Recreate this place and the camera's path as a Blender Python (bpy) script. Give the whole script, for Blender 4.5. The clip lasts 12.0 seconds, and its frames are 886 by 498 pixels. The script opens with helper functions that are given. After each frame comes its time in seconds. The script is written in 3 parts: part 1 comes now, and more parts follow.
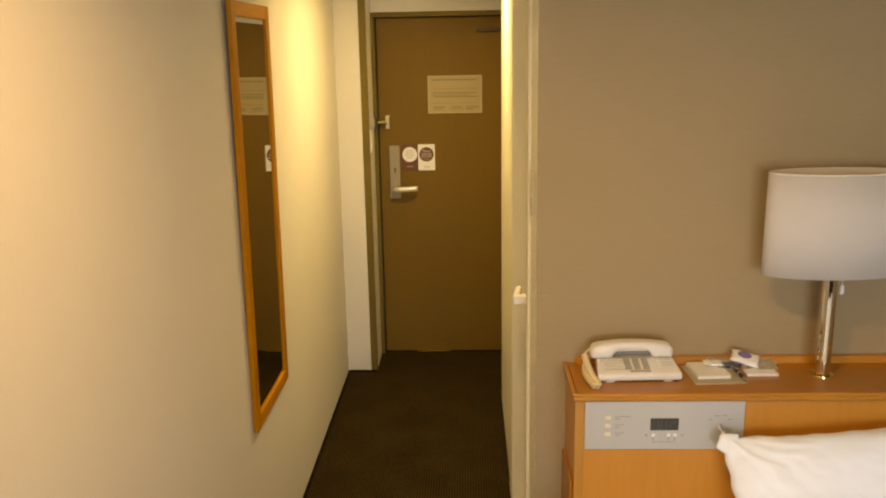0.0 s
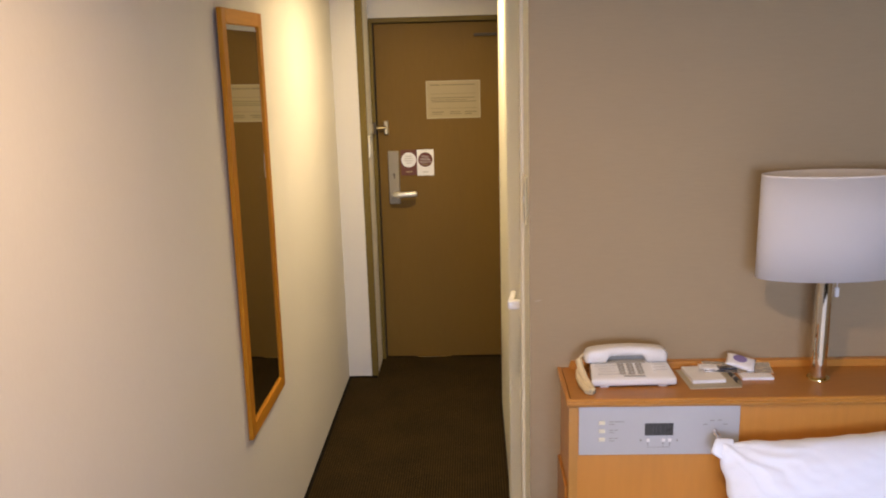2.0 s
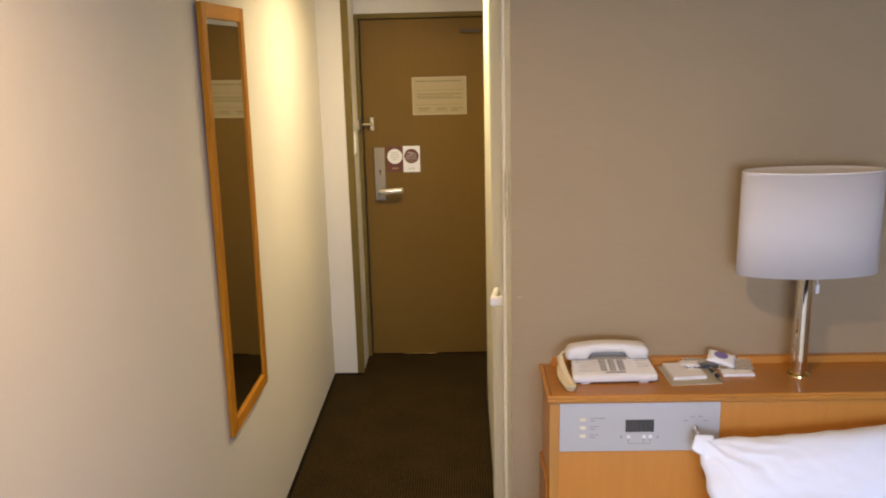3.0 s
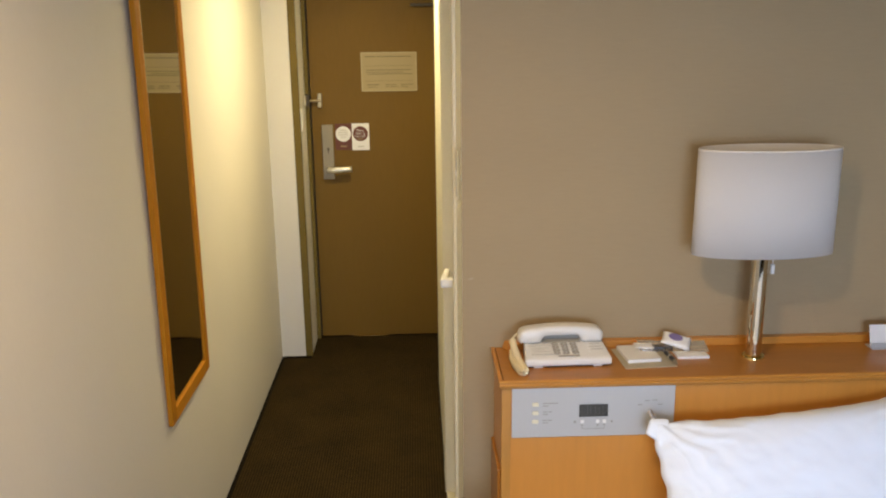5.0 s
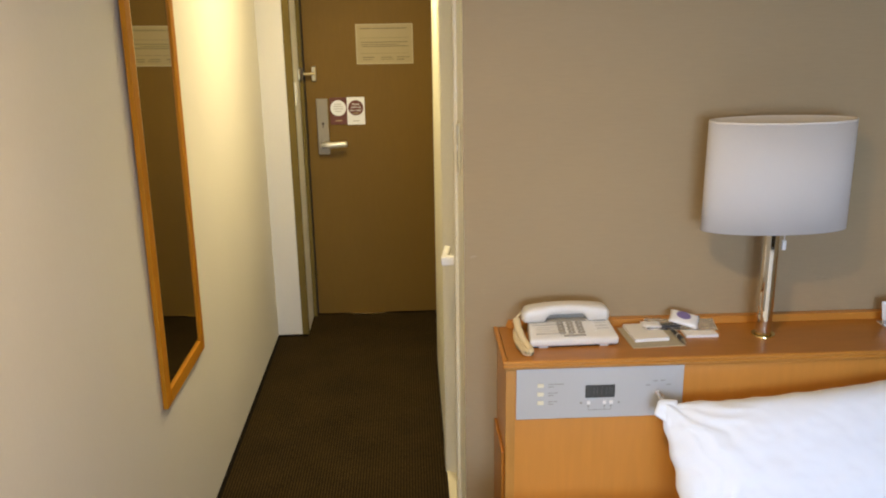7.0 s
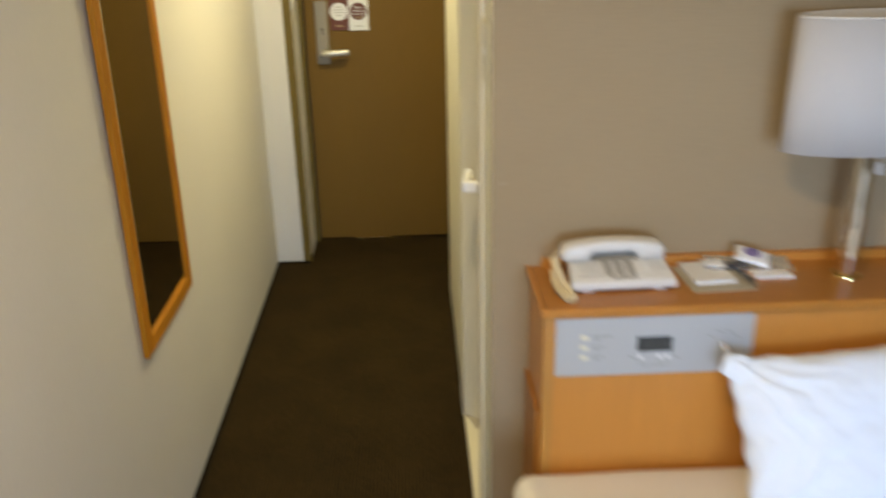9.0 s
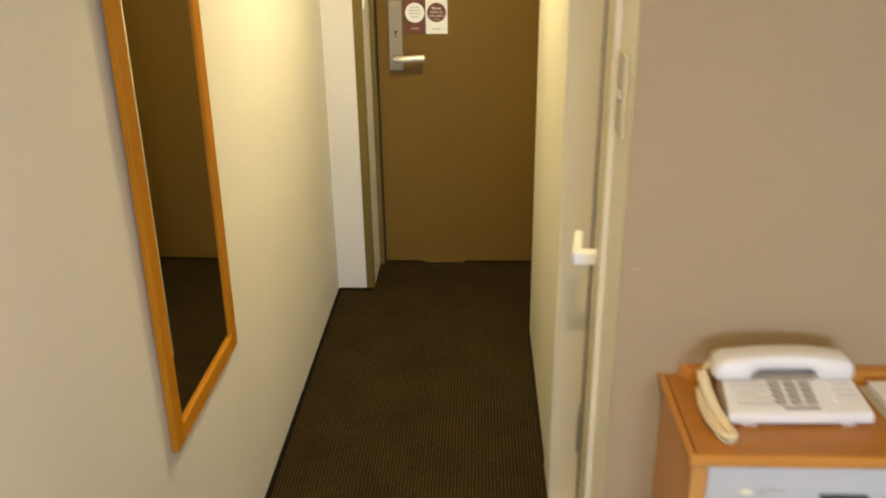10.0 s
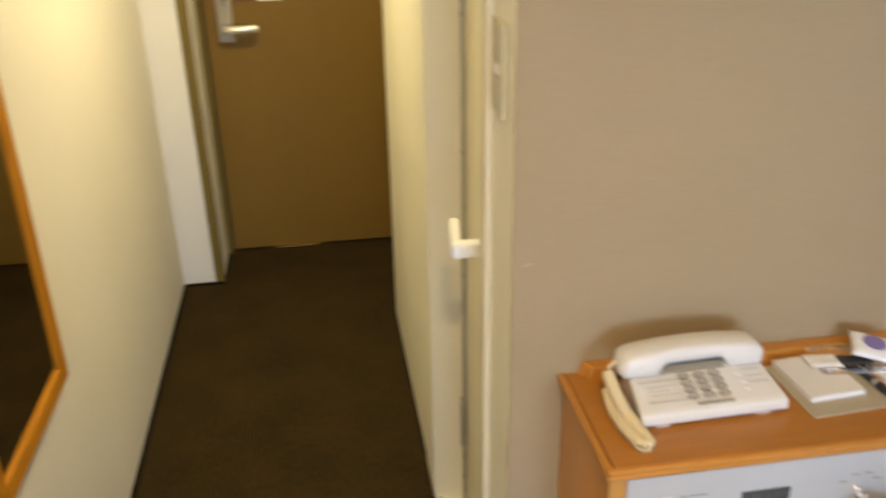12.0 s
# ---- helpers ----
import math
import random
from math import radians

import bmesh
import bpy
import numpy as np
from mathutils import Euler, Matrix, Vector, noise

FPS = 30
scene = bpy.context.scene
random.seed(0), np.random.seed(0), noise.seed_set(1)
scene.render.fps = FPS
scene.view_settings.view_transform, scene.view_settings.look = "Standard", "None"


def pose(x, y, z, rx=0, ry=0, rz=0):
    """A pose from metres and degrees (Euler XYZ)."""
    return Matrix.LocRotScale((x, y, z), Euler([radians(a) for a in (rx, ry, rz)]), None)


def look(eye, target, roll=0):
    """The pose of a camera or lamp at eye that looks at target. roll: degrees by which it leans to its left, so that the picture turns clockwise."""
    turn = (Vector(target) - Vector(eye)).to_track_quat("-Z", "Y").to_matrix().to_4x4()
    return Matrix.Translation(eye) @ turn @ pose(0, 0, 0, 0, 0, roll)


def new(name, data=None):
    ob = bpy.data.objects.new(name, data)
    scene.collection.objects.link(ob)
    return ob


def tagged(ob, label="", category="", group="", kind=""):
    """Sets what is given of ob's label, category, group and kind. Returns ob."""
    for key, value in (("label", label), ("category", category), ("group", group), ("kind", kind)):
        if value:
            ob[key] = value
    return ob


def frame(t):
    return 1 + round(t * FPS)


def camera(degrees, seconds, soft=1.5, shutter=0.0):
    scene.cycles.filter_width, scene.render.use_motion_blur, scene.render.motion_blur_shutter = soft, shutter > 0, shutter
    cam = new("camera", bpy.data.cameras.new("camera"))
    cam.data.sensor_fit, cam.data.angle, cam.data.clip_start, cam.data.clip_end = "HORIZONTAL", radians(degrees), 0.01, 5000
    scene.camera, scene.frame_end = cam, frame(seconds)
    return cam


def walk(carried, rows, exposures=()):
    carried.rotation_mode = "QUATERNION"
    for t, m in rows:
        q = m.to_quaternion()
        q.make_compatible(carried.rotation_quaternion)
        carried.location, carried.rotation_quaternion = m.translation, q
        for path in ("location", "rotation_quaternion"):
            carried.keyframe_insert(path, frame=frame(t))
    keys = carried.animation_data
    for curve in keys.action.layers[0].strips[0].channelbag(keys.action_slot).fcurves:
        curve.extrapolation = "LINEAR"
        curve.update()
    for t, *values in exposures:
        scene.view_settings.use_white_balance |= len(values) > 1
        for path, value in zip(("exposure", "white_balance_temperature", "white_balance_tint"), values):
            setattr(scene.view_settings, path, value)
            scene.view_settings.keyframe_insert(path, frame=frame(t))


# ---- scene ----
cam = camera(55.2, 12.0, 2.0, 1.0)
PATH = [
    (0, (0.169, -0.024, 1.814), (0.109, 1.921, 1.351), -1.0),
    (0.5, (0.173, -0.023, 1.815), (0.107, 1.92, 1.344), -1.3),
    (1, (0.177, -0.024, 1.813), (0.111, 1.92, 1.351), -1.4),
    (1.5, (0.192, -0.018, 1.811), (0.122, 1.929, 1.359), -1.4),
    (2, (0.21, -0.014, 1.814), (0.134, 1.933, 1.362), -1.6),
    (2.5, (0.218, -0.011, 1.809), (0.151, 1.937, 1.361), -1.5),
    (3, (0.236, -0.006, 1.809), (0.182, 1.94, 1.35), -1.4),
    (3.5, (0.238, 0.002, 1.804), (0.214, 1.948, 1.342), -1.3),
    (5.5, (0.246, 0.118, 1.783), (0.314, 2.045, 1.254), -0.7),
    (6, (0.235, 0.142, 1.78), (0.306, 2.064, 1.231), -0.8),
    (6.5, (0.231, 0.158, 1.774), (0.302, 2.077, 1.217), -0.9),
    (7, (0.228, 0.159, 1.773), (0.298, 2.077, 1.21), -0.9),
    (7.2, (0.229, 0.160, 1.773), (0.303, 2.077, 1.209), -0.9),
    (8.8, (0.195, 0.404, 1.703), (0.317, 2.257, 0.96), -0.5),
    (9, (0.194, 0.518, 1.695), (0.251, 2.37, 0.942), -1.2),
    (9.2, (0.176, 0.650, 1.699), (0.192, 2.508, 0.951), -2.0),
    (9.5, (0.184, 0.809, 1.708), (0.104, 2.65, 0.93), -2.1),
    (10, (0.12, 1.013, 1.707), (0.037, 2.854, 0.929), -0.8),
    (10.5, (0.054, 1.143, 1.709), (0.014, 2.982, 0.925), -0.2),
    (11, (0.049, 1.189, 1.702), (0.08, 3.021, 0.901), -0.1),
    (11.5, (0.066, 1.208, 1.694), (0.186, 3.026, 0.868), -0.7),
    (12, (0.092, 1.226, 1.685), (0.358, 3.011, 0.825), -1.0),
]
# the camera's own exposure and white balance settle in the first seconds
EXPOSURE = [(0.0, -0.08, 10100, 18), (1.0, -0.01, 7800, 21), (2.0, 0.03, 6500, 30), (3.5, 0.03, 6550, 23), (5.5, 0.08, 6600, 16), (7.2, 0.12, 6600, 16), (9.0, 0.06, 6100, 12), (9.5, 0.19, 6550, 15), (11.0, 0.36, 6650, 15), (12.0, 0.36, 6500, 15)]
walk(cam, [(t, look(eye, target, roll)) for t, eye, target, roll in PATH], EXPOSURE)


# ---- world, lights ----
world = bpy.data.worlds.new("world")
scene.world = world
world.use_nodes = True
wn = world.node_tree.nodes
sky = wn.new("ShaderNodeTexSky")
sky.sky_type = "NISHITA"
sky.sun_disc = False
sky.sun_elevation = radians(40)
sky.sun_rotation = radians(200)
wn["Background"].inputs["Strength"].default_value = 0.1
world.node_tree.links.new(sky.outputs[0], wn["Background"].inputs["Color"])


def area_lamp(name, m, size_x, size_y, watts, colour, shape="RECTANGLE", spread=180):
    data = bpy.data.lights.new(name, "AREA")
    data.shape, data.size, data.size_y = shape, size_x, size_y
    data.energy, data.color, data.spread = watts, colour, radians(spread)
    ob = new(name, data)
    ob.matrix_world = m
    return ob


# daylight in the window's opening, the room's ceiling lamp and the corridor's downlight
area_lamp("window_daylight", look((0.60, -2.38, 1.45), (0.95, 0.3, 0.45)), 1.7, 1.2, 51, (0.51, 0.70, 1.0), "RECTANGLE", 130)
area_lamp("ceiling_lamp_light", look((0.16, 1.04, 2.345), (0.16, 1.04, 0)), 0.10, 0.10, 16.3, (1.0, 0.75, 0.40), "DISK", 154)
area_lamp("downlight_light", look((0.11, 3.68, 2.225), (0.11, 3.68, 0)), 0.085, 0.085, 17.4, (1.0, 0.875, 0.49), "DISK", 168)


# ---- materials ----
def material(name, colour, rough=0.6, metal=0.0, vary=0.12, scale=8.0, fine=220.0, bump=0.1, grain=None, coat=0.0, spec=0.5, sheen=0.0, dist=0.001):
    """A painted, papered or wooden surface: a base colour with broad and fine variation and fine relief."""
    m = bpy.data.materials.new(name)
    m.use_nodes = True
    n, links = m.node_tree.nodes, m.node_tree.links
    b = n["Principled BSDF"]
    b.inputs["Metallic"].default_value = metal
    b.inputs["Coat Weight"].default_value = coat
    b.inputs["Coat Roughness"].default_value = 0.25
    b.inputs["Specular IOR Level"].default_value = spec
    b.inputs["Sheen Weight"].default_value = sheen
    co = n.new("ShaderNodeTexCoord")
    mp = n.new("ShaderNodeMapping")
    mp.inputs["Scale"].default_value = grain or (1, 1, 1)
    links.new(co.outputs["Object"], mp.inputs["Vector"])
    big, small = n.new("ShaderNodeTexNoise"), n.new("ShaderNodeTexNoise")
    big.inputs["Scale"].default_value, big.inputs["Detail"].default_value = scale, 4
    small.inputs["Scale"].default_value, small.inputs["Detail"].default_value = fine, 3
    links.new(mp.outputs[0], big.inputs["Vector"])
    links.new(mp.outputs[0], small.inputs["Vector"])
    mix = n.new("ShaderNodeMix")
    mix.data_type = "FLOAT"
    mix.inputs["Factor"].default_value = 0.4
    links.new(big.outputs["Fac"], mix.inputs["A"])
    links.new(small.outputs["Fac"], mix.inputs["B"])
    ramp = n.new("ShaderNodeValToRGB")
    lo = [max(0, c * (1 - vary)) for c in colour] + [1]
    hi = [min(1, c * (1 + vary)) for c in colour] + [1]
    ramp.color_ramp.elements[0].position, ramp.color_ramp.elements[1].position = 0.3, 0.7
    ramp.color_ramp.elements[0].color, ramp.color_ramp.elements[1].color = lo, hi
    links.new(mix.outputs["Result"], ramp.inputs["Fac"])
    links.new(ramp.outputs["Color"], b.inputs["Base Color"])
    rr = n.new("ShaderNodeMapRange")
    rr.inputs["To Min"].default_value, rr.inputs["To Max"].default_value = rough * 0.85, min(1, rough * 1.15)
    links.new(big.outputs["Fac"], rr.inputs["Value"])
    links.new(rr.outputs["Result"], b.inputs["Roughness"])
    if bump:
        bp = n.new("ShaderNodeBump")
        bp.inputs["Strength"].default_value, bp.inputs["Distance"].default_value = bump, dist
        links.new(small.outputs["Fac"], bp.inputs["Height"])
        links.new(bp.outputs["Normal"], b.inputs["Normal"])
    return m


def wood(name, colour, grain=(1, 1, 1), rough=0.35, coat=0.3, vary=0.16):
    """Stained and varnished wood; grain: small along the fibres."""
    m = material(name, colour, rough, 0, vary, 9.0, 70.0, 0.05, grain, coat)
    return m


def carpet(name):
    """Dark ribbed loop carpet; ribs run along y."""
    m = material(name, (0.034, 0.0230, 0.0090), 0.95, 0, 0.3, 5.0, 350.0, 0.8, sheen=0.0, spec=0.05, dist=0.003)
    n, links = m.node_tree.nodes, m.node_tree.links
    co = n.new("ShaderNodeTexCoord")
    sep = n.new("ShaderNodeSeparateXYZ")
    links.new(co.outputs["Object"], sep.inputs[0])
    wob = n.new("ShaderNodeTexNoise")
    wob.inputs["Scale"].default_value = 60
    links.new(co.outputs["Object"], wob.inputs["Vector"])
    wave = n.new("ShaderNodeTexWave")
    wave.bands_direction = "X"
    wave.inputs["Scale"].default_value = 28.0
    wave.inputs["Distortion"].default_value = 0.5
    wave.inputs["Detail"].default_value = 2
    wave.inputs["Detail Scale"].default_value = 6
    links.new(co.outputs["Object"], wave.inputs["Vector"])
    b = n["Principled BSDF"]
    old = b.inputs["Base Color"].links[0].from_socket
    mx = n.new("ShaderNodeMix")
    mx.data_type, mx.blend_type = "RGBA", "MULTIPLY"
    mx.inputs["Factor"].default_value = 0.95
    cr = n.new("ShaderNodeValToRGB")
    cr.color_ramp.elements[0].color, cr.color_ramp.elements[1].color = (0.40, 0.39, 0.36, 1), (2.0, 1.85, 1.55, 1)
    fl = n.new("ShaderNodeMapping")
    fl.inputs["Scale"].default_value = (1, 0.28, 1)
    links.new(co.outputs["Object"], fl.inputs["Vector"])
    links.new(fl.outputs[0], wob.inputs["Vector"])
    wob.inputs["Scale"].default_value, wob.inputs["Detail"].default_value = 170, 3
    fleck = n.new("ShaderNodeMapRange")
    fleck.inputs["From Min"].default_value, fleck.inputs["From Max"].default_value = 0.12, 0.66
    links.new(wob.outputs["Fac"], fleck.inputs["Value"])
    both = n.new("ShaderNodeMath")
    both.operation = "MULTIPLY"
    links.new(wave.outputs["Fac"], both.inputs[0])
    links.new(fleck.outputs["Result"], both.inputs[1])
    links.new(both.outputs[0], cr.inputs["Fac"])
    links.new(old, mx.inputs["A"])
    links.new(cr.outputs["Color"], mx.inputs["B"])
    links.new(mx.outputs["Result"], b.inputs["Base Color"])
    return m


def plain(name, colour, rough=0.5, metal=0.0, alpha_glass=False, emit=0.0):
    m = bpy.data.materials.new(name)
    m.use_nodes = True
    b = m.node_tree.nodes["Principled BSDF"]
    b.inputs["Base Color"].default_value = (*colour, 1)
    b.inputs["Roughness"].default_value = rough
    b.inputs["Metallic"].default_value = metal
    if alpha_glass:
        b.inputs["Transmission Weight"].default_value = 1.0
        b.inputs["IOR"].default_value = 1.2
    if emit:
        b.inputs["Emission Color"].default_value = (*colour, 1)
        b.inputs["Emission Strength"].default_value = emit
    return m


M_CREAM = material("cream_wallpaper", (0.65, 0.615, 0.545), 0.8, 0, 0.025, 3.0, 160.0, 0.35, (1, 1, 0.35), spec=0.3)
M_TAUPE = material("taupe_wallpaper", (0.374, 0.281, 0.158), 0.8, 0, 0.05, 3.0, 220.0, 0.45, (0.09, 1, 1), spec=0.3)
M_WHITE = material("white_paint", (0.76, 0.74, 0.68), 0.55, 0, 0.03, 4.0, 120.0, 0.1)
M_CEIL = material("ceiling_paper", (0.72, 0.70, 0.64), 0.85, 0, 0.02, 4.0, 160.0, 0.3)
M_BATH = material("cream_enamelled_steel", (0.90, 0.85, 0.66), 0.42, 0, 0.025, 3.0, 90.0, 0.05)
M_BATH_DOOR = material("cream_laminate", (0.86, 0.79, 0.57), 0.40, 0, 0.025, 3.0, 90.0, 0.05)
M_TRIM = material("cream_plastic_trim", (0.78, 0.75, 0.66), 0.40, 0, 0.02, 4.0, 120.0, 0.03)
M_ROCK = material("greyed_ivory_rocker", (0.56, 0.52, 0.39), 0.4, 0, 0.03, 6.0, 120.0, 0.03)
M_SWITCH = material("aged_ivory_plate", (0.68, 0.61, 0.39), 0.45, 0, 0.03, 6.0, 120.0, 0.03)
M_SILL = material("ivory_sill", (0.72, 0.66, 0.48), 0.40, 0, 0.03, 6.0, 120.0, 0.05)
M_GREY = material("grey_aluminium", (0.46, 0.44, 0.41), 0.5, 0.3, 0.08, 12.0, 200.0, 0.05)
M_DOOR = material("brown_door_laminate", (0.168, 0.0935, 0.0140), 0.58, 0, 0.06, 3.0, 90.0, 0.08, (1, 1, 0.15), spec=0.18)
M_FRAME = material("brown_painted_steel", (0.145, 0.100, 0.022), 0.55, 0, 0.06, 5.0, 120.0, 0.05, spec=0.15)
M_BASE = material("black_skirting_shadow_line", (0.010, 0.007, 0.004), 0.9, 0, 0.1, 6.0, 120.0, 0.05, spec=0.08)
M_CLOSER = material("dark_brown_metal", (0.055, 0.036, 0.010), 0.5, 0, 0.05, 6.0, 120.0, 0.03)
M_SCUFF = plain("pale_scratch", (0.52, 0.43, 0.33), 0.8)
M_BEAD = material("white_bead", (0.76, 0.68, 0.47), 0.4, 0, 0.015, 4.0, 120.0, 0.02)
M_NOTICE_EDGE = plain("notice_border", (0.42, 0.35, 0.19), 0.6)
M_CARPET = carpet("ribbed_carpet")
M_WOOD_X = wood("beech_veneer_along", (0.51, 0.210, 0.028), (0.12, 1, 1))
M_WOOD_Z = wood("beech_veneer_upright", (0.48, 0.222, 0.038), (1, 1, 0.10))
M_WOOD_FRONT = wood("beech_veneer_front", (0.56, 0.232, 0.034), (1, 1, 0.10), vary=0.09)
M_WOOD_TOP = wood("beech_top", (0.42, 0.166, 0.018), (0.12, 1, 1), 0.40, 0.22)
M_WOOD_MIR = wood("mirror_frame_wood", (0.41, 0.160, 0.007), (1, 1, 0.12), 0.5, 0.05)
M_WOOD_MIRY = wood("mirror_frame_wood_across", (0.47, 0.19, 0.010), (1, 0.12, 1), 0.5, 0.05)
for m in (M_WOOD_MIR, M_WOOD_MIRY):
    m.node_tree.nodes["Principled BSDF"].inputs["Specular IOR Level"].default_value = 0.10
M_MIRROR = plain("mirror_silver", (0.66, 0.65, 0.61), 0.02, 1.0)
M_STEEL = material("brushed_steel", (0.30, 0.25, 0.165), 0.5, 0.35, 0.08, 10.0, 300.0, 0.05, (1, 1, 0.1))
M_NICKEL = material("satin_nickel", (0.78, 0.74, 0.62), 0.38, 0.5, 0.04, 10.0, 200.0, 0.02)
M_CHROME = plain("polished_chrome", (0.78, 0.72, 0.60), 0.04, 1.0)
M_BRIGHT = plain("bright_chrome", (0.93, 0.93, 0.95), 0.12, 0.9)
M_BRONZE = plain("dull_brass", (0.48, 0.38, 0.20), 0.32, 0.9)
M_BRASS = plain("polished_brass", (0.80, 0.62, 0.27), 0.16, 1.0)
M_SILVER = material("silver_panel", (0.47, 0.48, 0.475), 0.42, 0.25, 0.02, 5.0, 250.0, 0.03)
M_LCD = plain("dark_display", (0.05, 0.055, 0.055), 0.18)
M_LCD_INK = plain("display_segments", (0.032, 0.034, 0.034), 0.4)
M_IVORY = material("ivory_buttons", (0.74, 0.70, 0.52), 0.4, 0, 0.02, 6, 100, 0.0)
M_PHONE = material("ivory_telephone_plastic", (0.73, 0.71, 0.655), 0.36, 0, 0.02, 6.0, 300.0, 0.04)
M_CORD = material("yellowed_cord", (0.72, 0.60, 0.36), 0.45, 0, 0.05, 8.0, 120.0, 0.0)
M_KEY = material("grey_keys_and_cradle_shade", (0.34, 0.315, 0.26), 0.45, 0, 0.05, 20.0, 120.0, 0.0)
M_INK = plain("grey_print", (0.30, 0.29, 0.26), 0.7)
M_PALEINK = plain("pale_print", (0.52, 0.50, 0.45), 0.7)
M_PALECARD = material("pale_card", (0.70, 0.68, 0.62), 0.6, 0, 0.02, 10.0, 120.0, 0.0)
M_PAPER = material("white_paper", (0.80, 0.79, 0.76), 0.8, 0, 0.015, 12.0, 200.0, 0.05)
M_CARD = material("beige_card", (0.44, 0.39, 0.28), 0.7, 0, 0.03, 12.0, 200.0, 0.05)
M_NOTICE = material("yellowed_notice", (0.36, 0.275, 0.125), 0.5, 0, 0.03, 9.0, 120.0, 0.03)
M_NOTICE_INK = plain("notice_print", (0.21, 0.165, 0.075), 0.7)
M_MAROON = material("maroon_card", (0.13, 0.036, 0.018), 0.6, 0, 0.04, 12.0, 120.0, 0.02)
M_PURPLE = plain("purple_print", (0.22, 0.17, 0.36), 0.6)
M_BLACK = plain("black_plastic", (0.02, 0.02, 0.022), 0.35)
M_DARK = plain("dark_gap", (0.012, 0.011, 0.010), 0.8)
M_FILM = plain("clear_film", (0.97, 0.97, 0.98), 0.04, 0, True)
M_FILM.node_tree.nodes["Principled BSDF"].inputs["IOR"].default_value = 1.08
M_GLASS = plain("window_glass", (0.95, 0.97, 0.98), 0.0, 0, True)
M_LINEN = material("white_linen", (0.80, 0.865, 0.955), 0.85, 0, 0.015, 5.0, 500.0, 0.25, sheen=0.2, spec=0.2)
M_SHEET = material("off_white_sheet", (0.74, 0.70, 0.63), 0.85, 0, 0.02, 5.0, 400.0, 0.25, sheen=0.2, spec=0.2)
M_BASEFAB = material("bed_base_fabric", (0.16, 0.11, 0.07), 0.9, 0, 0.1, 9.0, 300.0, 0.4)
M_SHADE = material("white_shade_fabric", (0.86, 0.83, 0.785), 0.85, 0, 0.015, 5.0, 500.0, 0.25, spec=0.2)
sn, sl = M_SHADE.node_tree.nodes, M_SHADE.node_tree.links
tr, mixer = sn.new("ShaderNodeBsdfTranslucent"), sn.new("ShaderNodeMixShader")
tr.inputs["Color"].default_value = (0.62, 0.60, 0.58, 1)
mixer.inputs[0].default_value = 0.35
sl.new(sn["Principled BSDF"].outputs[0], mixer.inputs[1])
sl.new(tr.outputs[0], mixer.inputs[2])
sl.new(mixer.outputs[0], sn["Material Output"].inputs["Surface"])
M_SHADE_LINE = material("shade_lining", (0.74, 0.68, 0.58), 0.8, 0, 0.02, 5.0, 300.0, 0.1)
M_LAMP = plain("lamp_diffuser", (1.0, 0.75, 0.45), 0.5, 0, False, 6.0)


# ---- mesh helpers ----
def finish(bm, name, mat, parent=None, smooth=False):
    me = bpy.data.meshes.new(name)
    bmesh.ops.recalc_face_normals(bm, faces=bm.faces[:])
    if smooth:
        for f in bm.faces:
            f.smooth = True
    bm.to_mesh(me)
    bm.free()
    me.materials.append(mat)
    ob = new(name, me)
    if parent:
        ob.parent = parent
    return ob


def part(name, bm, mat, parent, label="", smooth=False):
    ob = finish(bm, name, mat, parent, smooth)
    return tagged(ob, label) if label else ob


def empty(name, at, label, category, group="", kind=""):
    ob = new(name)
    ob.empty_display_size = 0.05
    ob.location = at
    return tagged(ob, label, category, group, kind)


def box(x0, x1, y0, y1, z0, z1, bevel=0.0, seg=2):
    bm = bmesh.new()
    bmesh.ops.create_cube(bm, size=1)
    for v in bm.verts:
        v.co = Vector((x0 + (v.co.x + 0.5) * (x1 - x0), y0 + (v.co.y + 0.5) * (y1 - y0), z0 + (v.co.z + 0.5) * (z1 - z0)))
    if bevel:
        bmesh.ops.bevel(bm, geom=bm.edges[:], offset=bevel, segments=seg, profile=0.5, affect="EDGES")
    return bm


def join(*bms):
    out = bmesh.new()
    for b in bms:
        me = bpy.data.meshes.new("tmp")
        b.to_mesh(me)
        b.free()
        out.from_mesh(me)
        bpy.data.meshes.remove(me)
    return out


def prism(points, z0, z1, bevel=0.0):
    """An upright prism over a plan outline."""
    bm = bmesh.new()
    f = bm.faces.new([bm.verts.new((x, y, z0)) for x, y in points])
    top = bmesh.ops.extrude_face_region(bm, geom=[f])
    for v in top["geom"]:
        if isinstance(v, bmesh.types.BMVert):
            v.co.z = z1
    if bevel:
        bmesh.ops.bevel(bm, geom=bm.edges[:], offset=bevel, segments=2, profile=0.5, affect="EDGES")
    return bm


def profile_x(points, x0, x1, bevel=0.0):
    """A bar along x over an outline of (y, z)."""
    bm = bmesh.new()
    f = bm.faces.new([bm.verts.new((x0, y, z)) for y, z in points])
    top = bmesh.ops.extrude_face_region(bm, geom=[f])
    for v in top["geom"]:
        if isinstance(v, bmesh.types.BMVert):
            v.co.x = x1
    if bevel:
        bmesh.ops.bevel(bm, geom=bm.edges[:], offset=bevel, segments=2, profile=0.5, affect="EDGES")
    return bm


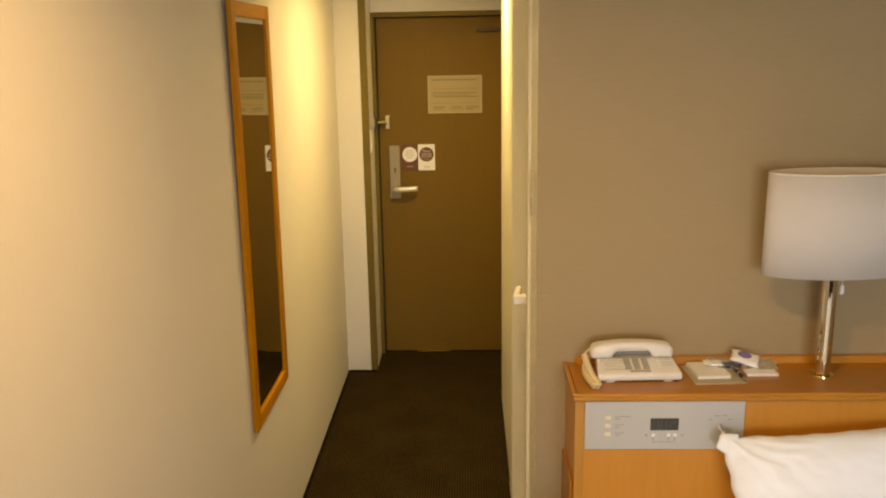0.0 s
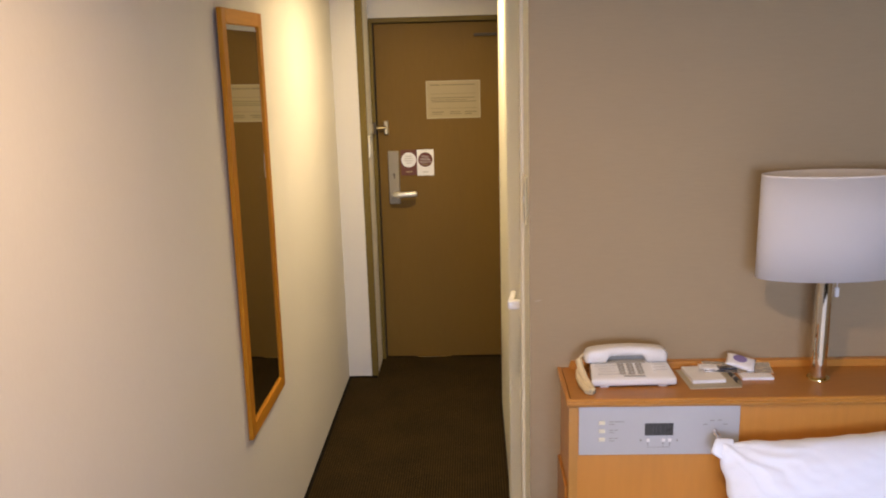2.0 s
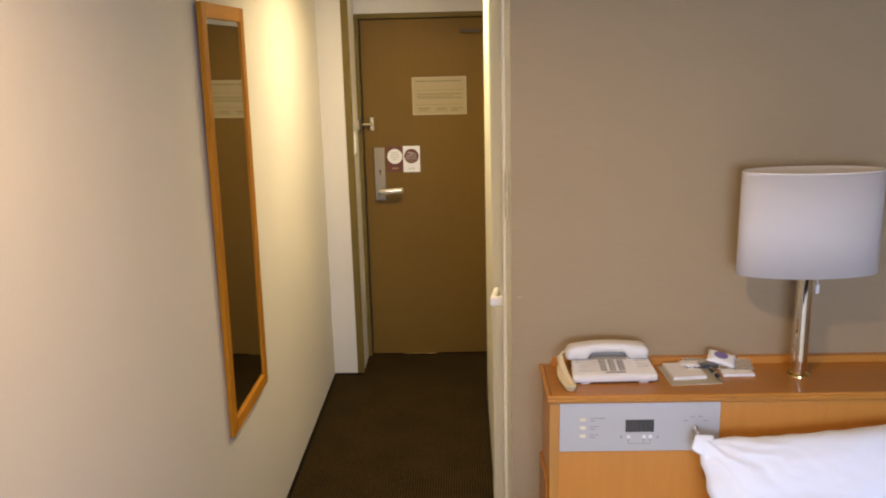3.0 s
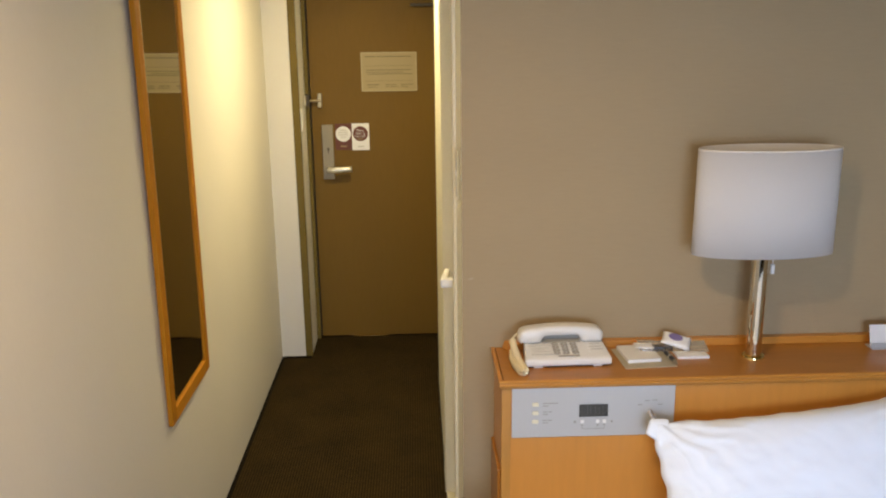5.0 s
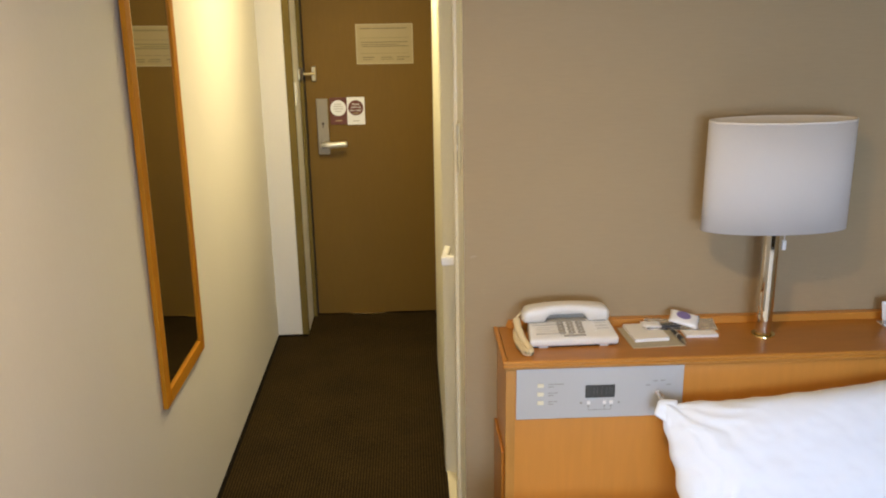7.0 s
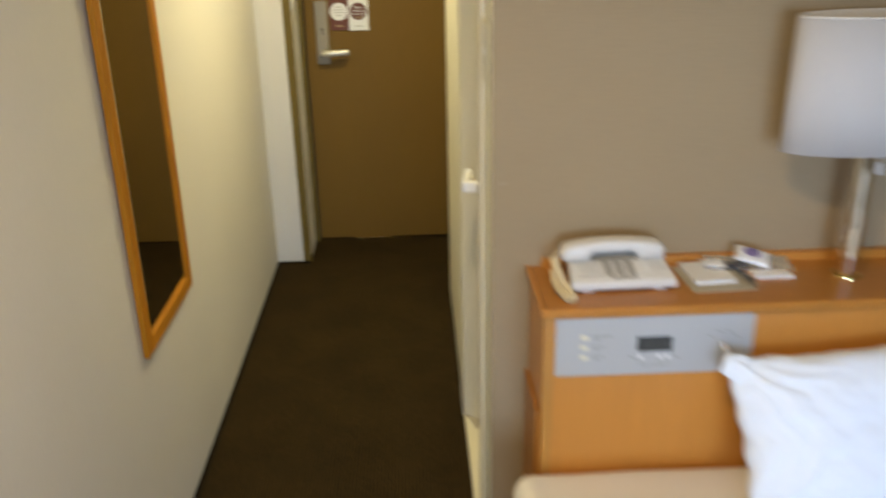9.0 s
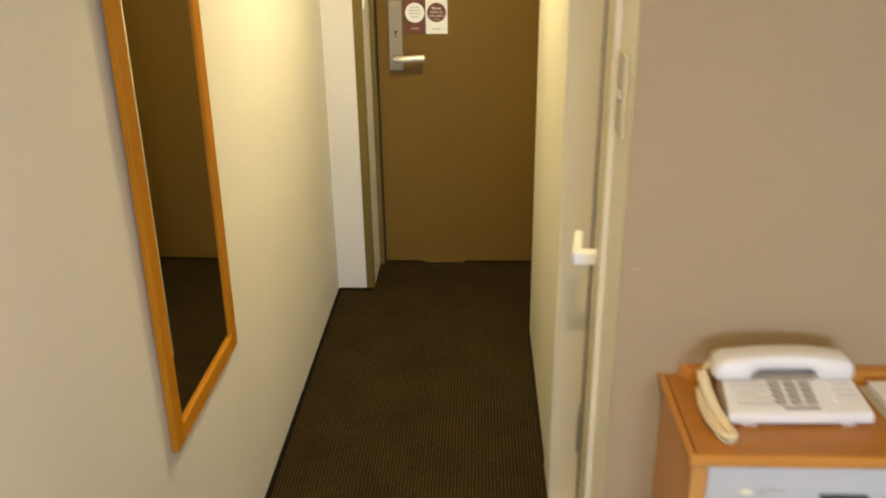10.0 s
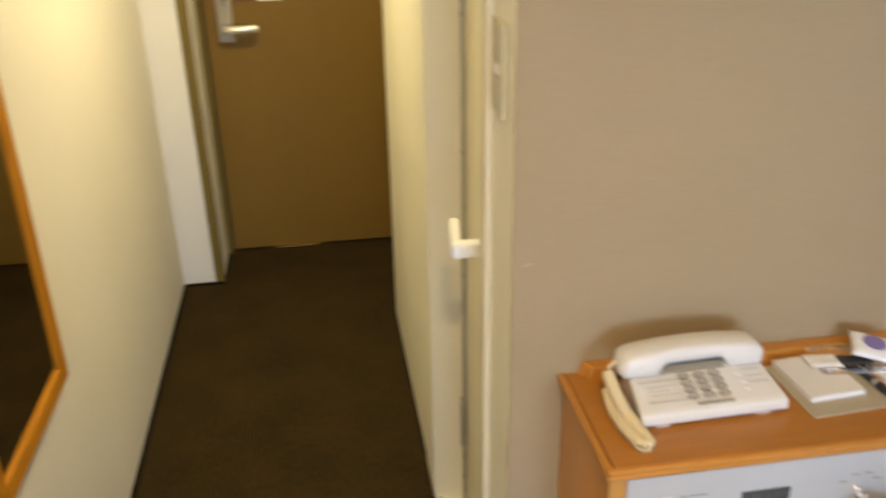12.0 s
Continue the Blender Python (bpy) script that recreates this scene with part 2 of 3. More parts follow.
def rod(a, b, r, seg=20, r2=None, bevel=0.0):
    a, b = Vector(a), Vector(b)
    d = b - a
    bm = bmesh.new()
    bmesh.ops.create_cone(bm, cap_ends=True, segments=seg, radius1=r, radius2=r if r2 is None else r2, depth=d.length)
    if bevel:
        bmesh.ops.bevel(bm, geom=[e for e in bm.edges if all(len(v.link_edges) > 2 for v in e.verts) and abs(e.verts[0].co.z - e.verts[1].co.z) < 1e-6], offset=bevel, segments=2, profile=0.5, affect="EDGES")
    bm.transform(Matrix.Translation((a + b) / 2) @ d.to_track_quat("Z", "Y").to_matrix().to_4x4())
    return bm


def tube(points, r, seg=10, squash=1.0):
    """A swept round tube through points, with closed ends."""
    pts = [Vector(p) for p in points]
    bm = bmesh.new()
    rings = []
    up = Vector((0, 0, 1))
    for i, p in enumerate(pts):
        d = (pts[min(i + 1, len(pts) - 1)] - pts[max(i - 1, 0)]).normalized()
        s = d.cross(up)
        s = s.normalized() if s.length > 1e-4 else Vector((1, 0, 0))
        u = s.cross(d).normalized()
        rings.append([bm.verts.new(p + r * (math.cos(k * math.tau / seg) * s + squash * math.sin(k * math.tau / seg) * u)) for k in range(seg)])
    for a, b in zip(rings, rings[1:]):
        for k in range(seg):
            bm.faces.new((a[k], a[(k + 1) % seg], b[(k + 1) % seg], b[k]))
    bm.faces.new(rings[0])
    bm.faces.new(rings[-1])
    return bm


def structure(name, bm, mat, label, category="wall"):
    return tagged(finish(bm, name, mat), label, category, kind="structure")


# ---- the large structure ----
# left wall x -0.53, headboard wall y 2.345, corridor wall x 0.337 to 0.364, entrance door y 4.884
LEFT, HEADY, DOORY = -0.53, 2.345, 4.884
structure("floor", box(-0.7, 2.6, -2.7, 5.2, -0.12, 0.0), M_CARPET, "dark brown ribbed carpet floor through room and corridor", "floor")
structure("ceiling", box(-0.7, 2.6, -2.7, 2.37, 2.40, 2.52), M_CEIL, "off-white papered room ceiling", "ceiling")
structure("ceiling_corridor", box(-0.7, 0.9, 2.37, 5.2, 2.25, 2.52), M_CEIL, "off-white lowered corridor ceiling", "ceiling")
structure("wall_west", box(-0.69, LEFT, -2.7, 4.573, 0.0, 2.52), M_CREAM, "cream textured wallpaper wall along the corridor")
structure("wall_pillar", box(-0.69, -0.398, 4.5732, 4.90, 0.0, 2.25), M_CREAM, "cream wall return beside the entrance door")
structure("wall_north", box(0.3646, 2.6, HEADY, 2.485, 0.0, 2.52), M_TAUPE, "taupe wallpaper wall behind the headboard")
# unseen wall, its taupe chosen to darken the bounce on the right
structure("wall_east", box(2.45, 2.6, -2.7, HEADY, 0.0, 2.52), M_TAUPE, "unseen wall at the far side of the bed, taupe to darken the bounce")
structure("wall_lintel", box(-0.398, 0.60, 4.86, 5.0, 2.0105, 2.25), M_CREAM, "cream wall above the entrance door")
structure("wall_entry", box(0.47, 0.60, 4.17, 4.86, 0.0, 2.25), M_CREAM, "cream wall beside the entrance door")
# unseen near-black slab added to keep the space behind the door dark
structure("dark_backing", box(-0.69, 0.60, 5.05, 5.17, 0.0, 2.25), M_DARK, "unseen dark backing for the shade behind the entrance door")
# unseen back wall with its window opening, taupe to darken the chrome's reflections
for nm, b in (("wall_south_low", box(-0.53, 2.45, -2.55, -2.42, 0.0, 0.75)), ("wall_south_high", box(-0.53, 2.45, -2.55, -2.42, 2.15, 2.40)),
              ("wall_south_side", box(-0.53, -0.30, -2.55, -2.42, 0.75, 2.15)), ("wall_south_edge", box(1.50, 2.45, -2.55, -2.42, 0.75, 2.15))):
    structure(nm, b, M_TAUPE, "unseen wall round the window, taupe to darken reflections")
win = empty("window_1", (0.60, -2.48, 0.75), "aluminium-framed clear glass window facing daylight", "window", kind="structure")
for nm, b, mt in (("window_frame", join(box(-0.9, -0.85, -0.03, 0.03, 0, 1.4), box(0.85, 0.9, -0.03, 0.03, 0, 1.4), box(-0.85, 0.85, -0.03, 0.03, 0, 0.05), box(-0.85, 0.85, -0.03, 0.03, 1.35, 1.4)), M_GREY),
                  ("pane", box(-0.85, 0.85, -0.004, 0.004, 0.05, 1.35), M_GLASS)):
    ob = part(nm, b, mt, win)
    if nm == "pane":
        ob.visible_shadow = False

# bathroom side of the corridor: wall panel, jamb, door frame and door
structure("wall_bath", box(0.337, 0.47, 3.262, 4.17, 0.0, 2.25), M_BATH, "cream wall panel of the bathroom unit")
structure("wall_bath_high", box(0.350, 0.47, 2.372, 3.2618, 2.02, 2.25), M_CREAM, "cream wall above the bathroom door")
structure("wall_bath_back", box(0.80, 0.92, 2.485, 4.17, 0.0, 2.25), M_CREAM, "plain wall behind the bathroom door")

# ---- things ----
# entrance door with its frame
door = empty("door_1", (0.06, DOORY, 0), "closed brown laminate hotel entrance door", "door", kind="structure")


def rel(ob):
    """Moves a part built in world coordinates under its thing."""
    ob.location = -ob.parent.location
    return ob


rel(part("leaf", box(-0.338, 0.458, DOORY, DOORY + 0.045, 0.008, 1.978, 0.003), M_DOOR, door))
rel(part("frame_top", box(-0.366, 0.470, 4.856, 4.90, 1.983, 2.010, 0.002), M_FRAME, door))
rel(part("frame_side", box(-0.3665, -0.345, 4.858, 4.90, 0.0, 1.9825, 0.002), M_FRAME, door))
# near-black box fills the slit in place of its shade
rel(part("gap", box(-0.3448, -0.3385, DOORY + 0.006, DOORY + 0.04, 0.008, 1.978), M_DARK, door, "dark strip for the shade in the door gap"))
rel(part("corner_trim", join(box(-0.3978, -0.362, 4.568, 4.60, 0.0, 2.25, 0.002)), M_FRAME, door, "brown painted steel corner trim"))
rel(part("reveal", prism([(-0.397, 4.601), (-0.366, 4.601), (-0.367, 4.857), (-0.397, 4.857)], 0.0, 2.25), M_WHITE, door, "cream painted reveal"))
closer = rel(part("closer_arm", join(box(0.225, 0.45, 4.850, 4.872, 1.898, 1.914, 0.003), prism([(0.40, 4.858), (0.46, 4.858), (0.46, 4.82)], 1.914, 2.03)), M_CLOSER, door, "dark brown door closer"))
plate = rel(part("lock_plate", box(-0.285, -0.222, 4.868, 4.8835, 0.957, 1.266, 0.004), M_STEEL, door, "brushed steel lock plate"))
sub = part("keyhole", join(rod((-0.252, 4.866, 1.130), (-0.252, 4.8675, 1.130), 0.007), box(-0.2545, -0.2495, 4.865, 4.8675, 1.105, 1.130)), M_CLOSER, plate)
sub2 = part("lever", join(rod((-0.252, 4.867, 1.017), (-0.252, 4.825, 1.017), 0.013), tube([(-0.258, 4.825, 1.017), (-0.22, 4.820, 1.017), (-0.17, 4.822, 1.019), (-0.132, 4.828, 1.020), (-0.126, 4.831, 1.020)], 0.0155, 14)), M_NICKEL, plate, "satin nickel lever", True)
guard = rel(part("door_guard", join(box(-0.300, -0.276, 4.866, 4.8835, 1.362, 1.440, 0.004),
                                     rod((-0.352, 4.842, 1.402), (-0.282, 4.855, 1.402), 0.007), rod((-0.366, 4.838, 1.375), (-0.366, 4.838, 1.43), 0.010)), M_BRONZE, door, "dull brass swing-bar door guard"))
part("bracket", box(-0.375, -0.340, 4.833, 4.857, 1.368, 1.436, 0.004), M_CLOSER, guard, "dark guard bracket on the frame")
rel(part("threshold", box(-0.150, 0.050, 4.868, 4.8835, 0.001, 0.010, 0.001), M_BRASS, door, "small brass floor plate"))

switch = empty("wall_switch", (-0.372, 4.69, 1.26), "white plastic light switch on the door reveal", "switch")
rel(part("plate", box(-0.3668, -0.359, 4.640, 4.710, 1.255, 1.375, 0.003), M_WHITE, switch))
rel(part("rocker", box(-0.3588, -0.355, 4.652, 4.698, 1.275, 1.355, 0.002), M_TRIM, switch))

notice = empty("door_notice", (-0.0, DOORY, 1.45), "yellowed framed evacuation notice fixed to the entrance door", "notice")
rel(part("sheet", box(-0.053, 0.255, 4.8795, 4.8835, 1.446, 1.658, 0.001), M_NOTICE, notice))
random.seed(4)
for z, x0, x1, h in ((1.634, -0.03, 0.03, 0.007), (1.634, 0.036, 0.225, 0.006), (1.585, -0.03, 0.232, 0.002), (1.562, -0.026, 0.225, 0.005), (1.550, -0.028, 0.180, 0.004), (1.540, -0.020, 0.230, 0.005),
                     (1.503, -0.03, 0.232, 0.002), (1.482, -0.02, 0.045, 0.006), (1.470, -0.02, 0.035, 0.004), (1.482, 0.08, 0.14, 0.005), (1.471, 0.08, 0.150, 0.004), (1.482, 0.165, 0.235, 0.005), (1.470, 0.165, 0.205, 0.006)):
    rel(part("text_line", box(x0, x1, 4.8782, 4.8792, z - h / 2, z + h / 2), M_NOTICE_INK, notice))
rel(part("border", join(box(-0.053, 0.255, 4.8775, 4.8793, 1.652, 1.658), box(-0.053, 0.255, 4.8775, 4.8793, 1.446, 1.452), box(-0.053, -0.047, 4.8775, 4.8793, 1.452, 1.652), box(0.249, 0.255, 4.8775, 4.8793, 1.452, 1.652)), M_NOTICE_EDGE, notice, "pale border"))


def disc(cx, y, cz, r, t):
    return rod((cx, y, cz), (cx, y - t, cz), r, 40)


def hanger(x0, x1, z0, z1, cz, r, ground, spot, label):
    ob = empty("door_hanger", ((x0 + x1) / 2, DOORY, z0), label, "door hanger", "door hangers on the entrance door")
    rel(part("card", box(x0, x1, 4.8795, 4.8835, z0, z1, 0.0012), ground, ob))
    cx = (x0 + x1) / 2
    rel(part("roundel", disc(cx, 4.8794, cz, r, 0.0008), spot, ob))
    ink = M_PALEINK if spot is not M_MAROON else M_NOTICE
    if spot is M_MAROON:
        for words, z in (("Please", cz + 0.014), ("make up", cz - 0.002), ("the room", cz - 0.018)):
            lettering(words, cx, z, 0.0165, M_PAPER, ob)
    for w, z in ((0.015, cz - 0.029),) if spot is M_MAROON else ((0.020, cz + 0.022), (0.026, cz + 0.009), (0.027, cz - 0.004), (0.017, cz - 0.018)):
        rel(part("text_line", box(cx - w, cx + w, 4.8774, 4.8785, z - 0.0025, z + 0.0025), ink, ob))
    rel(part("footer", box(cx - 0.018, cx + 0.018, 4.8784, 4.8794, z0 + 0.018, z0 + 0.024), M_NOTICE if ground is M_MAROON else M_PALEINK, ob))


def lettering(words, x, z, size, mat, parent):
    """Letters from the built-in font as a flat mesh facing the corridor."""
    cu = bpy.data.curves.new("letters", "FONT")
    cu.body, cu.size, cu.align_x, cu.extrude = words, size, "CENTER", 0.0002
    tmp = new("letters", cu)
    me = bpy.data.meshes.new_from_object(tmp.evaluated_get(bpy.context.evaluated_depsgraph_get()))
    bpy.data.objects.remove(tmp)
    me.transform(pose(x, 4.8779, z, 90, 0, 0))
    me.materials.append(mat)
    ob = new("lettering", me)
    ob.parent = parent
    rel(ob)


hanger(-0.212, -0.1185, 1.122, 1.270, 1.212, 0.043, M_MAROON, M_PAPER, "maroon do-not-disturb card with white roundel on the door")
hanger(-0.1175, -0.020, 1.119, 1.270, 1.212, 0.042, M_PAPER, M_MAROON, "white make-up-room card with maroon roundel on the door")

# bathroom door: cream jamb, recessed door, lever, sill
bath = empty("door_2", (0.41, 2.8, 0), "closed cream bathroom door in a cream steel frame", "door", kind="structure")
rel(part("jamb_far", prism([(0.334, 3.2618), (0.334, 3.100), (0.342, 3.092), (0.408, 3.046), (0.452, 3.046), (0.452, 3.2618)], 0.0, 2.02), M_BATH, bath))
rel(part("jamb_near", prism([(0.3662, 2.3465), (0.3648, 2.3465), (0.356, 2.4615), (0.3643, 2.4615)], 0.0, 2.02), M_BATH, bath))
rel(part("stop_bead", box(0.345, 0.3643, 2.462, 2.506, 0.0, 2.02, 0.007, 3), M_BEAD, bath, "rounded white edge bead", False))
rel(part("jamb_inner", box(0.3725, 0.452, 2.4855, 2.5055, 0.0, 2.0), M_BATH, bath))
strip = rel(part("hinge_strip", box(0.4085, 0.416, 3.0, 3.0455, 0.0125, 2.0), M_GREY, bath, "grey aluminium hinge strip"))
for z in (0.12, 0.19, 0.74, 1.055, 1.362, 1.72):
    part("screw", rod((0.4084, 3.030, z), (0.4070, 3.030, z), 0.0042, 10), M_DARK, strip)
for z0 in (0.245, 1.60):
    part("hinge", join(box(0.403, 0.4084, 3.006, 3.044, z0, z0 + 0.13, 0.001), rod((0.402, 3.010, z0), (0.402, 3.010, z0 + 0.125), 0.005, 12)), M_GREY, strip)
rel(part("door_leaf", box(0.412, 0.446, 2.506, 2.999, 0.0135, 2.0, 0.003), M_BATH_DOOR, bath))
rel(part("frame_head", box(0.354, 0.452, 2.4805, 3.0455, 2.0005, 2.02), M_BATH, bath))
rel(part("sill", prism([(0.338, 2.4805), (0.452, 2.4805), (0.452, 3.0455), (0.4075, 3.0455), (0.342, 3.0912), (0.338, 3.0950)], 0.0, 0.012, 0.003), M_SILL, bath, "ivory raised door sill"))
def lever_bar():
    bm = box(-0.0095, 0.0095, -0.010, 0.118, -0.013, 0.013, 0.005, 3)
    bm.transform(pose(0.320, 2.596, 1.0215, 0, 0, -8))
    return bm


lever = rel(part("lever_handle", join(rod((0.412, 2.597, 1.021), (0.408, 2.597, 1.021), 0.026, 24), box(0.311, 0.409, 2.583, 2.611, 1.007, 1.035, 0.006, 3), lever_bar()), M_PAPER, bath, "white plastic lever handle", True))
sw = empty("bath_switch", (0.355, 2.42, 1.33), "ivory double light switch on the bathroom door frame", "switch")
rel(part("plate", box(0.3548, 0.3600, 2.388, 2.460, 1.322, 1.462, 0.003), M_SWITCH, sw))
rel(part("rocker_top", box(0.3528, 0.3547, 2.402, 2.446, 1.402, 1.452, 0.0015), M_ROCK, sw))
rel(part("rocker_low", box(0.3528, 0.3547, 2.402, 2.446, 1.332, 1.382, 0.0015), M_ROCK, sw))
rel(part("pilot_light", box(0.3520, 0.3547, 2.412, 2.436, 1.384, 1.400, 0.001), M_PAPER, sw, "small white pilot lens"))

# skirting, near-black so that its colour carries the shadow line along the carpet
for nm, b in (("baseboard", box(LEFT, LEFT + 0.014, -2.4, 4.568, 0.0, 0.006)), ("baseboard_pillar", box(LEFT + 0.0142, -0.366, 4.556, 4.5672, 0.0, 0.008)), ("baseboard_bath", box(0.331, 0.337, 3.27, 4.17, 0.0, 0.006)), ("baseboard_head", box(0.38, 0.445, 2.333, HEADY, 0.0, 0.006))):
    structure(nm, b, M_BASE, "thin black skirting with the shadow line along the carpet in its colour", "skirting")

# wall mirror, hung so that its top leans out
mirror = empty("wall_mirror", (LEFT, 2.7175, 0.614), "tall wooden-framed wall mirror hung on the cream wall", "mirror")
mirror.rotation_euler = (0, radians(0.4), 0)
W, HT, F, T = 0.2375, 1.345, 0.045, 0.017
part("frame_near", box(0.001, T, -W, -W + F, 0, HT, 0.003), M_WOOD_MIR, mirror)
part("frame_far", box(0.001, T, W - F, W, 0, HT, 0.003), M_WOOD_MIR, mirror)
part("frame_bottom", box(0.001, T, -W + F, W - F, 0, F, 0.003), M_WOOD_MIRY, mirror)
part("frame_top", box(0.001, T, -W + F, W - F, HT - F, HT, 0.003), M_WOOD_MIRY, mirror)


def bevelled_glass(y0, y1, z0, z1, back, front, w, drop):
    bm = bmesh.new()
    rings = [[bm.verts.new((x, y, z)) for y, z in ((y0 + i, z0 + i), (y1 - i, z0 + i), (y1 - i, z1 - i), (y0 + i, z1 - i))] for x, i in ((back, 0), (front - drop, 0), (front, w))]
    for r0, r1 in zip(rings, rings[1:]):
        for k in range(4):
            bm.faces.new((r0[k], r0[(k + 1) % 4], r1[(k + 1) % 4], r1[k]))
    bm.faces.new(rings[0])
    bm.faces.new(rings[-1])
    return bm


part("glass", bevelled_glass(-W + F, W - F, F, HT - F, 0.004, 0.0115, 0.016, 0.0018), M_MIRROR, mirror, "silvered mirror glass with bevelled edge")

# headboard with night panel
head = empty("headboard", (1.0, HEADY, 0), "orange beech headboard shelf with a built-in control panel", "headboard")
X1 = 1.95
rel(part("body", box(0.4545, X1, 2.111, 2.344, 0.0, 0.8838, 0.003), M_WOOD_FRONT, head))
rel(part("end_stile", box(0.4525, 0.476, 2.1085, 2.1108, 0.0, 0.8800, 0.001), M_WOOD_Z, head))
rel(part("side_board", box(0.4465, 0.4543, 2.150, 2.344, 0.0, 0.625, 0.002), M_WOOD_TOP, head, "darker side board"))
rel(part("top", profile_x([(2.344, 0.8840), (2.344, 0.9025), (2.105, 0.9055), (2.105, 0.8840)], 0.4572, X1), M_WOOD_TOP, head, "reddish varnished shelf top"))
rel(part("edge_moulding", profile_x([(2.1048, 0.8870), (2.1048, 0.9057), (2.0990, 0.9053), (2.0958, 0.9020), (2.0962, 0.8980), (2.0990, 0.8960), (2.0968, 0.8935), (2.0975, 0.8893), (2.1010, 0.8870)], 0.4465, X1), M_WOOD_X, head, "orange grooved front edge"))
rel(part("moulding", profile_x([(2.1108, 0.8805), (2.1108, 0.8868), (2.102, 0.8868), (2.102, 0.8840), (2.105, 0.8805)], 0.449, X1), M_WOOD_X, head))
rel(part("side_moulding", join(box(0.4440, 0.4555, 2.1052, 2.344, 0.8965, 0.9047, 0.0018), box(0.4455, 0.4545, 2.1052, 2.344, 0.8845, 0.8955, 0.001)), M_WOOD_X, head, "orange grooved end edge"))


def rail_mesh():
    """The rail along the shelf's back, sloped off at its free end."""
    bm = prism([(0.476, 2.3442), (0.487, 2.321), (X1, 2.321), (X1, 2.3442)], 0.9025, 0.924, 0.0)
    for v in bm.verts:
        if v.co.x < 0.51 and v.co.z > 0.915:
            v.co.x += 0.008
    bmesh.ops.bevel(bm, geom=bm.edges[:], offset=0.002, segments=2, profile=0.5, affect="EDGES")
    return bm


rel(part("back_rail", rail_mesh(), M_WOOD_X, head, "raised back rail"))

panel = empty("control_panel", (0.69, 2.111, 0.741), "silver bedside control panel set into the headboard", "control panel")
rel(part("face_plate", box(0.479, 0.906, 2.1065, 2.1105, 0.741, 0.8800, 0.001), M_SILVER, panel))
FY = 2.1064
for z in (0.835, 0.811, 0.787):
    b = rel(part("button", box(0.532, 0.549, FY - 0.004, FY, z - 0.0055, z + 0.0055, 0.002), M_IVORY, panel, "ivory push button"))
rel(part("button_print", join(*[box(0.560 + dx, 0.560 + dx + w, FY - 0.0006, FY, z + dz, z + dz + 0.0025) for z in (0.835, 0.811, 0.787) for dx, w, dz in ((0, 0.012, 0.001), (0.014, 0.010 if z < 0.83 else 0.026, 0.001), (0, 0.014, -0.006))]), M_INK, panel))
disp = rel(part("display", box(0.655, 0.731, FY - 0.0015, FY, 0.797, 0.832, 0.0005), M_LCD, panel, "dark clock display"))
part("segments", join(*[box(x, x + 0.003, FY - 0.0022, FY - 0.0016, 0.805, 0.825) for x in (0.676, 0.684, 0.696, 0.708, 0.716, 0.7225)], box(0.716, 0.7255, FY - 0.0022, FY - 0.0016, 0.8135, 0.816)), M_LCD_INK, disp)
for x in (0.664, 0.705, 0.722):
    rel(part("small_button", box(x - 0.0045, x + 0.0045, FY - 0.003, FY, 0.779, 0.788, 0.001), M_PAPER, panel))
rel(part("setting_print", join(box(0.663, 0.723, FY - 0.0006, FY, 0.762, 0.7633), *[box(x - 0.0007, x + 0.0007, FY - 0.0006, FY, 0.7633, 0.776) for x in (0.664, 0.705, 0.722)],
                               *[box(x - 0.0025, x + 0.0025, FY - 0.0006, FY, 0.772, 0.775) for x in (0.664, 0.705, 0.722)], disc(0.645, FY, 0.783, 0.0035, 0.0006), disc(0.742, FY, 0.782, 0.003, 0.0006)), M_INK, panel))
knob = rel(part("knob", join(rod((0.841, FY, 0.808), (0.841, FY - 0.008, 0.808), 0.0085, 28, 0.0075), tube([(0.836, FY - 0.012, 0.816), (0.838, FY - 0.014, 0.8135), (0.844, FY - 0.018, 0.803), (0.847, FY - 0.019, 0.798), (0.8475, FY - 0.019, 0.797)], 0.0072, 12)), M_BRIGHT, panel, "chrome selector knob"))
rel(part("knob_print", join(*[box(x - 0.006, x + 0.006, FY - 0.0006, FY, z, z + 0.0025) for x, z in ((0.815, 0.826), (0.833, 0.837), (0.853, 0.838), (0.868, 0.826))]), M_INK, panel))

# telephone
TOPZ = 0.9035
phone = empty("telephone", (0.6365, 2.246, TOPZ), "ivory push-button desk telephone with handset on the headboard shelf", "telephone")
phone.rotation_euler = (0, 0, radians(1.5))
PW, PF, PB = 0.1165, -0.066, 0.044


def phone_body():
    bm = bmesh.new()
    prof = [(PF + 0.004, 0.0045), (PF - 0.003, 0.010), (PF - 0.002, 0.024), (PF + 0.006, 0.029), (0.012, 0.046), (PB - 0.004, 0.051), (PB, 0.045), (PB, 0.006)]
    f = bm.faces.new([bm.verts.new((-PW, y, z)) for y, z in prof])
    top = bmesh.ops.extrude_face_region(bm, geom=[f])
    for v in top["geom"]:
        if isinstance(v, bmesh.types.BMVert):
            v.co.x = PW
    for v in bm.verts:
        v.co.x *= 1 - 0.10 * (v.co.y - PF) / (PB - PF)
    bmesh.ops.bevel(bm, geom=bm.edges[:], offset=0.004, segments=3, profile=0.5, affect="EDGES")
    return bm


def slope(y):
    return 0.029 + (y - (PF + 0.006)) * (0.017 / (0.012 - PF - 0.006)) + 0.0004


def on_slope(x0, x1, y0, y1, h, bevel=0.0):
    bm = box(x0, x1, y0, y1, 0, h, bevel)
    for v in bm.verts:
        v.co.z += slope(v.co.y)
    return bm


part("body", phone_body(), M_PHONE, phone, smooth=False)
